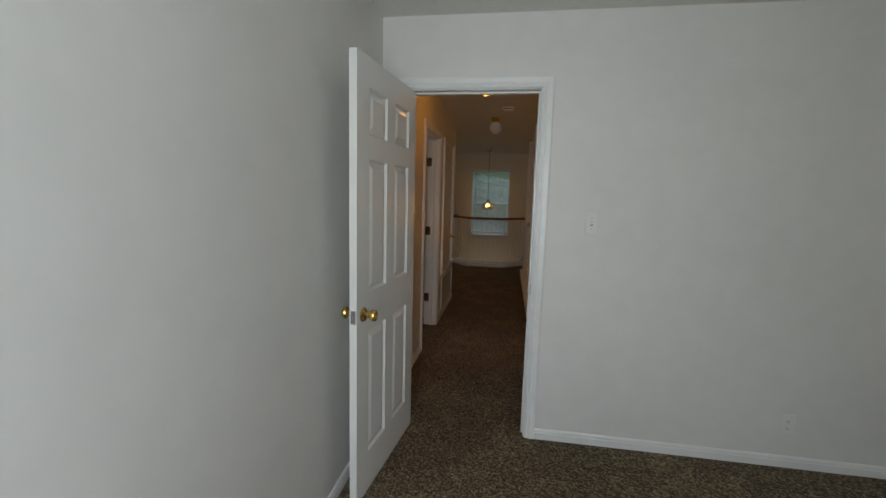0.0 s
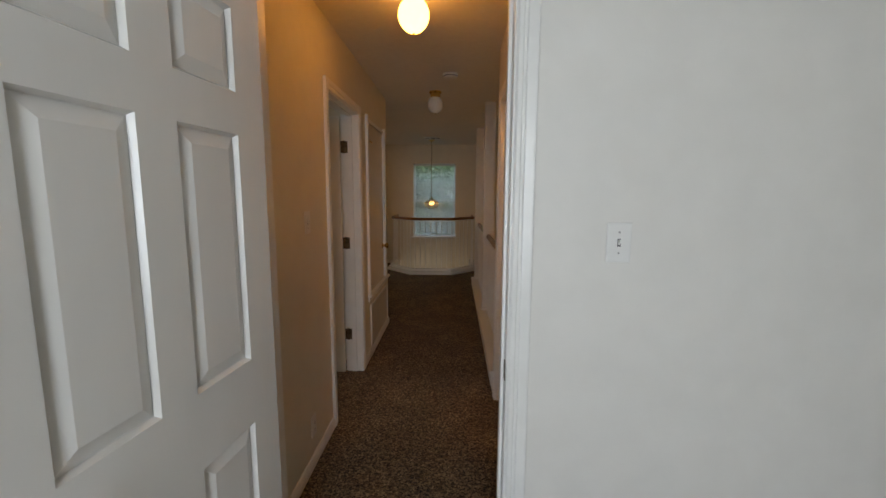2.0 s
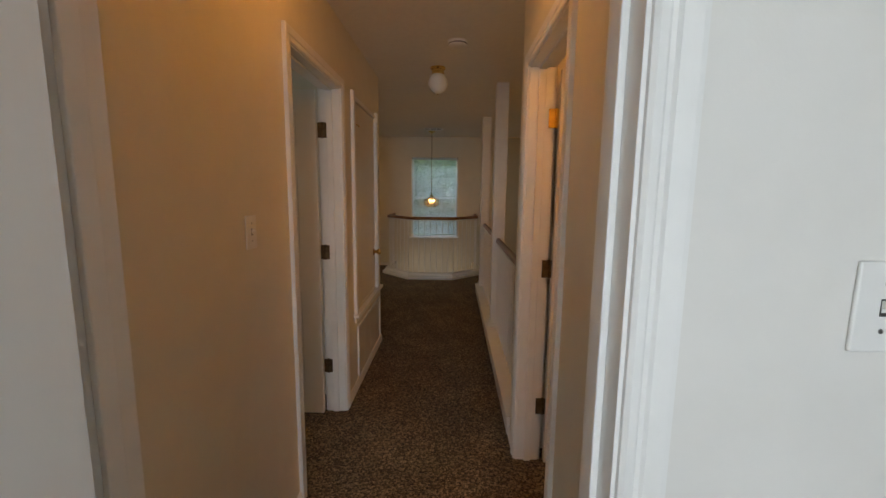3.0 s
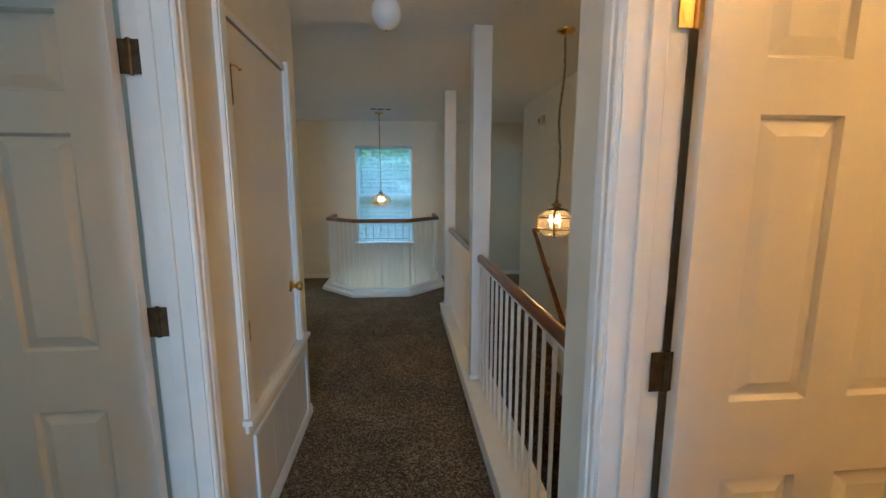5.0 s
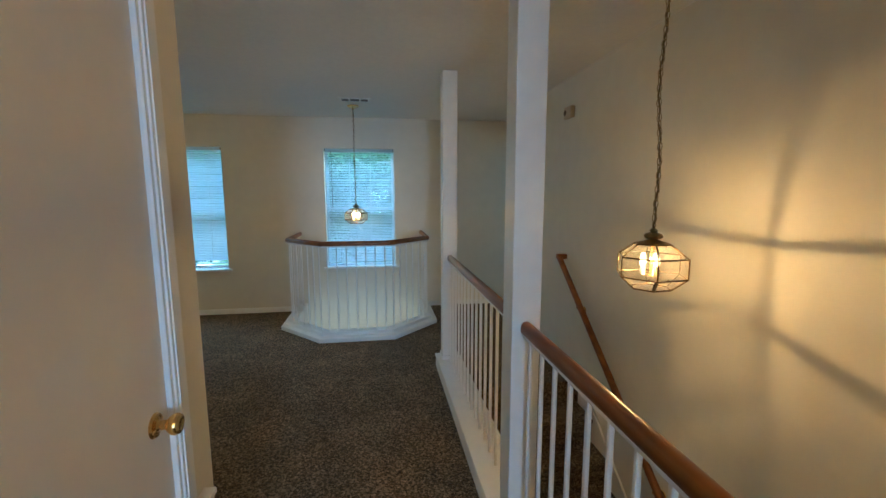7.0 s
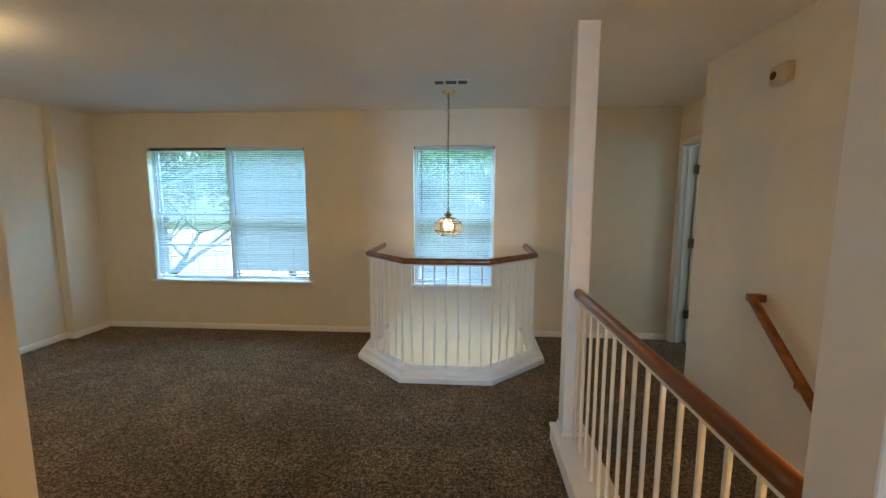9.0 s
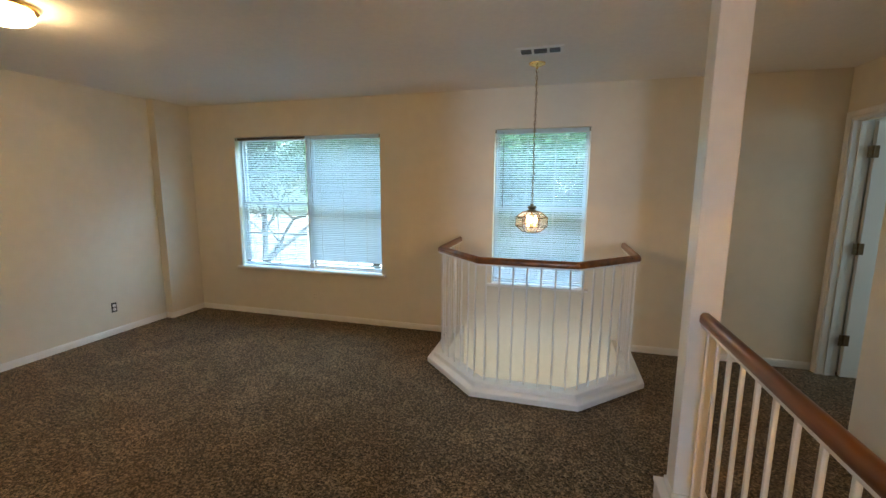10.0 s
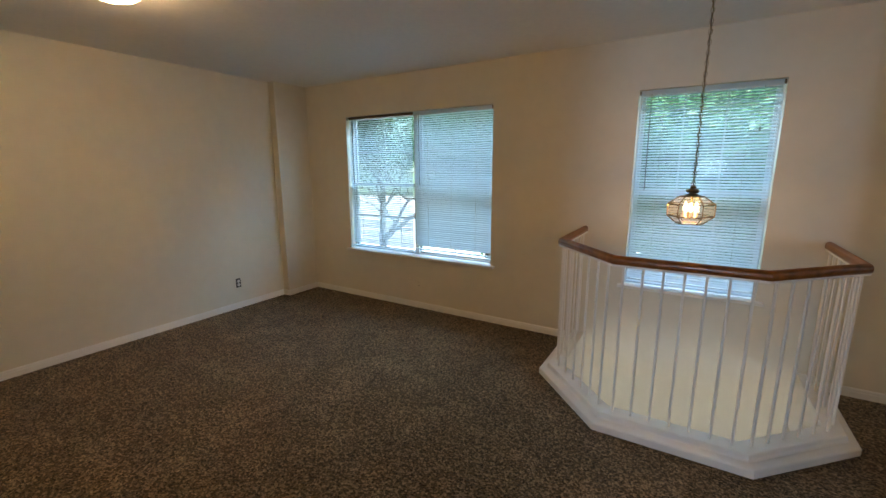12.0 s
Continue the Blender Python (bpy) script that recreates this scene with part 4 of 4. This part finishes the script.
    for i in range(n):
        f = (i + 0.5) / n
        p = ca.lerp(cb, f) + Vector((slack * math.sin(f * 9.0), slack * 0.5 * math.sin(f * 7 + 1), 0)) * math.sin(math.pi * f)
        m = Matrix.Translation(p) @ pose(0, 0, 0, 0, 0, 90 * (i % 2) + 20)
        pts = [m @ v for v in link]
        put_tube(ch, pts + [pts[0]], 0.0019, 5)
        cord.append(p + Vector((0.003 * math.sin(i * 1.7), 0.003 * math.cos(i * 1.7), 0)))
    part("chain", ch, ANTIQUE, th, "brass link chain")
    bm = bmesh.new()
    put_tube(bm, [ca, *cord, cb], 0.0034, 6)
    part("cord", bm, GOLD_CORD, th, "cord woven through the chain")
    # a filament in each bulb
    d = bpy.data.lights.new("bulb_light", "POINT")
    d.energy, d.color, d.shadow_soft_size = watts / 3, WARM, 0.005
    for i in range(3):
        a = radians(120 * i + 30)
        o = new("bulb_light", d)
        o.matrix_world = pose(x + 0.032 * math.cos(a), y + 0.032 * math.sin(a), cap_z - 0.064)
    return th


pendant(0.915, 6.0, 1.306, 0.955, 6.07, 0.016, 0.85, 4, 5.4, "lit brass and glass lantern hanging on a chain over the stairs")
pendant(-0.41, 9.22, 1.340, -0.412, 9.24, 0.002, 0.77, 0, 2.0, "lit brass and glass lantern hanging on a chain before the window")


# ---- small fixtures ----
def switch_plate(m, label):
    th = empty("light_switch", m, label, "light switch")
    part("plate", box(-0.035, 0.035, -0.006, 0.0, -0.0575, 0.0575, 0.0025), PLASTIC, th)
    part("toggle", boxes((-0.0035, 0.0035, -0.0075, -0.0055, -0.006, 0.0065), (-0.004, 0.004, -0.018, -0.006, 0.000, 0.009)), PLASTIC, th)
    part("slot", boxes((-0.005, 0.005, -0.0064, -0.0058, -0.011, 0.011)), DARK, th)
    for z in (-0.03, 0.03):
        part("screw", lathe([(0, 0.0005), (0.0035, 0.0005), (0.003, -0.001), (0, -0.0014)], 10, pose(0, -0.006, z, -90)), STEEL, th)
    return th


def outlet(m, label, plate=PLASTIC, bare=False):
    th = empty("power_outlet", m, label, "power outlet")
    if bare:
        part("box", box(-0.027, 0.027, -0.003, 0.0, -0.05, 0.05, 0.001), DARK, th, "dark open wall box")
    else:
        part("plate", box(-0.035, 0.035, -0.006, 0.0, -0.0575, 0.0575, 0.0025), plate, th)
    for z in (-0.020, 0.020):
        f = part("socket", lathe([(0, 0), (0.0165, 0), (0.0165, -0.0025), (0.015, -0.0032), (0, -0.0032)], 20, pose(0, -0.0055, z, -90)), plate, th)
        part("slots", boxes((-0.007, -0.005, -0.0092, -0.0085, z - 0.002, z + 0.006), (0.005, 0.007, -0.0092, -0.0085, z - 0.001, z + 0.006), (-0.002, 0.002, -0.0092, -0.0085, z - 0.010, z - 0.006)), DARK, f)
    return th


switch_plate(pose(0.50, BY, 1.317), "white toggle light switch beside the bedroom door")
switch_plate(pose(LX, 3.43, 1.306, 0, 0, 90), "white toggle light switch on the hall wall")
outlet(pose(1.615, BY, 0.25), "white duplex outlet low on the bedroom wall")
outlet(pose(LX, 3.41, 0.218, 0, 0, 90), "white duplex outlet low on the hall wall")
outlet(pose(-2.87, FY, 0.27), "cream duplex outlet under the double window", WALL)
outlet(pose(-4.575, 8.94, 0.28, 0, 0, 90), "uncovered dark outlet box with a white receptacle", PLASTIC, True)


def smoke_detector():
    th = empty("smoke_detector", pose(-0.017, 4.99, H), "round white plastic smoke detector on the hall ceiling", "smoke detector")
    part("base", lathe([(0, 0), (0.066, 0), (0.066, -0.010), (0, -0.010)], 32), PLASTIC, th, "", True)
    part("cover", lathe([(0.062, -0.010), (0.061, -0.026), (0.050, -0.036), (0.030, -0.038), (0, -0.039)], 32), PLASTIC, th, "", True)
    part("vents", lathe([(0.0625, -0.015), (0.0632, -0.016), (0.0632, -0.021), (0.0625, -0.022)], 32), DARK, th)


smoke_detector()


def chime():
    th = empty("door_chime", pose(SX, 7.84, 2.165, 0, 0, -90), "almond plastic chime box high on the stairwell wall", "door chime")
    part("housing", box(-0.064, 0.064, -0.040, 0.0, -0.047, 0.047, 0.008), ALMOND, th)
    part("grille", lathe([(0, 0), (0.022, 0), (0.022, -0.003), (0.015, -0.003), (0.014, -0.001), (0, -0.001)], 20, pose(-0.034, -0.040, 0, -90)), BRONZE, th, "", True)


chime()


VENT_SLAT = textured("vent_slat", (0.22, 0.21, 0.20), (0.17, 0.165, 0.16), 30.0, 0.6)


def ceiling_vent():
    th = empty("ceiling_vent", pose(-0.375, 8.94, H), "white metal supply register on the ceiling", "ceiling vent")
    a, b = 0.155, 0.082
    part("frame", boxes((-a, a, -b, -b + 0.024, -0.008, 0), (-a, a, b - 0.024, b, -0.008, 0), (-a, -a + 0.024, -b + 0.024, b - 0.024, -0.008, 0), (a - 0.024, a, -b + 0.024, b - 0.024, -0.008, 0)), PLASTIC, th)
    # dark sheet on the solid ceiling paints the shade of the duct
    part("backing", box(-a + 0.02, a - 0.02, -b + 0.02, b - 0.02, -0.002, -0.0005), DARK, th, "near-black sheet for the shade in the duct")
    for x in (-0.052, 0.052):
        part("divider", box(x - 0.008, x + 0.008, -b + 0.024, b - 0.024, -0.0085, -0.002), PLASTIC, th)
    for k, (x0, x1, tilt) in enumerate(((-0.13, -0.061, 8), (-0.043, 0.043, 8), (0.061, 0.13, 8))):
        for i in range(4):
            y = -b + 0.036 + i * 0.031
            o = part("slat", box(x0, x1, -0.0008, 0.0008, -0.0012, 0.0012), VENT_SLAT, th)
            o.matrix_local = pose(0, y, -0.0045, tilt)


ceiling_vent()


# ---- outdoors ----
structure("ground", boxes((-300, 300, -300, 400, -3.1, -3.0)), GRASS, "mown lawn before the house", "ground")
structure("road", boxes((-200, 200, 21.0, 31.0, -3.0, -2.985)), CONCRETE, "pale sunlit concrete street", "road")
structure("pavement_1", boxes((-9.0, -4.4, FY + 0.25, 21.0, -3.0, -2.985)), CONCRETE, "pale concrete driveway in sunlight", "driveway")
structure("pavement_2", boxes((-60.0, -11.0, 31.0, 60.0, -3.0, -2.985)), CONCRETE, "wide pale concrete forecourt across the street", "pavement")


def tree(x, y, height, spread, seed, leaves, bare=0.22):
    rnd = random.Random(seed)
    th = empty("tree", pose(x, y, -3.0), "leafy broad-crowned shade tree in the front yard", "tree", "front yard trees")
    bm = bmesh.new()
    def limb(p, d, length, r, depth, tips):
        pts, rad = [p], [r]
        for i in range(4):
            d = (d + Vector((rnd.uniform(-1, 1), rnd.uniform(-1, 1), rnd.uniform(-0.3, 0.6))) * 0.2).normalized()
            p = p + d * (length / 4)
            pts.append(p)
            rad.append(r * (1 - 0.15 * (i + 1)))
        rings = []
        for q, rr, k in zip(pts, rad, range(5)):
            dd = (pts[min(k + 1, 4)] - pts[max(k - 1, 0)]).normalized()
            m = Matrix.Translation(q) @ dd.to_track_quat("Z", "Y").to_matrix().to_4x4()
            rings.append([bm.verts.new(m @ Vector((rr * math.cos(a * math.pi / 3), rr * math.sin(a * math.pi / 3), 0))) for a in range(6)])
        for a, b in zip(rings, rings[1:]):
            for i in range(6):
                bm.faces.new((a[i], a[(i + 1) % 6], b[(i + 1) % 6], b[i]))
        tips.extend(pts[2:])
        if depth:
            for k in range(rnd.randint(3, 4)):
                a = rnd.uniform(0, 2 * math.pi)
                nd = (d * 0.55 + Vector((math.cos(a), math.sin(a), rnd.uniform(-0.1, 0.5))) * 0.8).normalized()
                limb(pts[rnd.choice((2, 3, 4))], nd, length * rnd.uniform(0.55, 0.8), r * 0.5, depth - 1, tips)
    tips = []
    limb(Vector((0, 0, 0)), Vector((0, 0, 1)), height * 0.42, 0.17, 3, tips)
    part("trunk", bm, BARK, th, "dark rough bark", True)
    g = np.random.default_rng(seed)
    tips = np.array([tuple(t) for t in tips if t.z > height * bare])
    c = tips[g.integers(0, len(tips), leaves)] + g.normal(0, spread, (leaves, 3))
    u = g.normal(0, 1, (leaves, 3))
    u /= np.linalg.norm(u, axis=1)[:, None]
    w = np.cross(u, g.normal(0, 1, (leaves, 3)))
    w /= np.linalg.norm(w, axis=1)[:, None]
    s = g.uniform(0.05, 0.10, (leaves, 1))
    v = np.stack([c - u * s, c + w * s * 0.45, c + u * s, c - w * s * 0.45], 1).reshape(-1, 3)
    me = bpy.data.meshes.new("crown")
    me.from_pydata(v.tolist(), [], np.arange(leaves * 4).reshape(-1, 4).tolist())
    me.materials.append(LEAF)
    o = new("crown", me)
    o.parent = th
    tagged(o, "dense small green leaves", kind="stuff")
    return th


tree(-5.2, 17.0, 9.0, 0.42, 3, 26000)
tree(-0.8, 15.6, 8.5, 0.42, 8, 28000)
tree(1.4, 20.5, 9.5, 0.5, 21, 22000)
tree(0.2, 24.5, 9.0, 0.5, 31, 22000)
tree(3.6, 18.0, 9.0, 0.45, 5, 18000)
tree(-9.6, 17.2, 9.5, 0.36, 6, 22000, 0.5)
tree(-8.0, 34.0, 11.0, 0.6, 11, 16000)
tree(0.5, 35.0, 11.0, 0.6, 12, 16000)
tree(-24.0, 64.0, 14.0, 0.8, 13, 16000)
tree(-44.0, 66.0, 14.0, 0.8, 14, 14000)
tree(9.0, 34.0, 11.0, 0.6, 15, 12000)
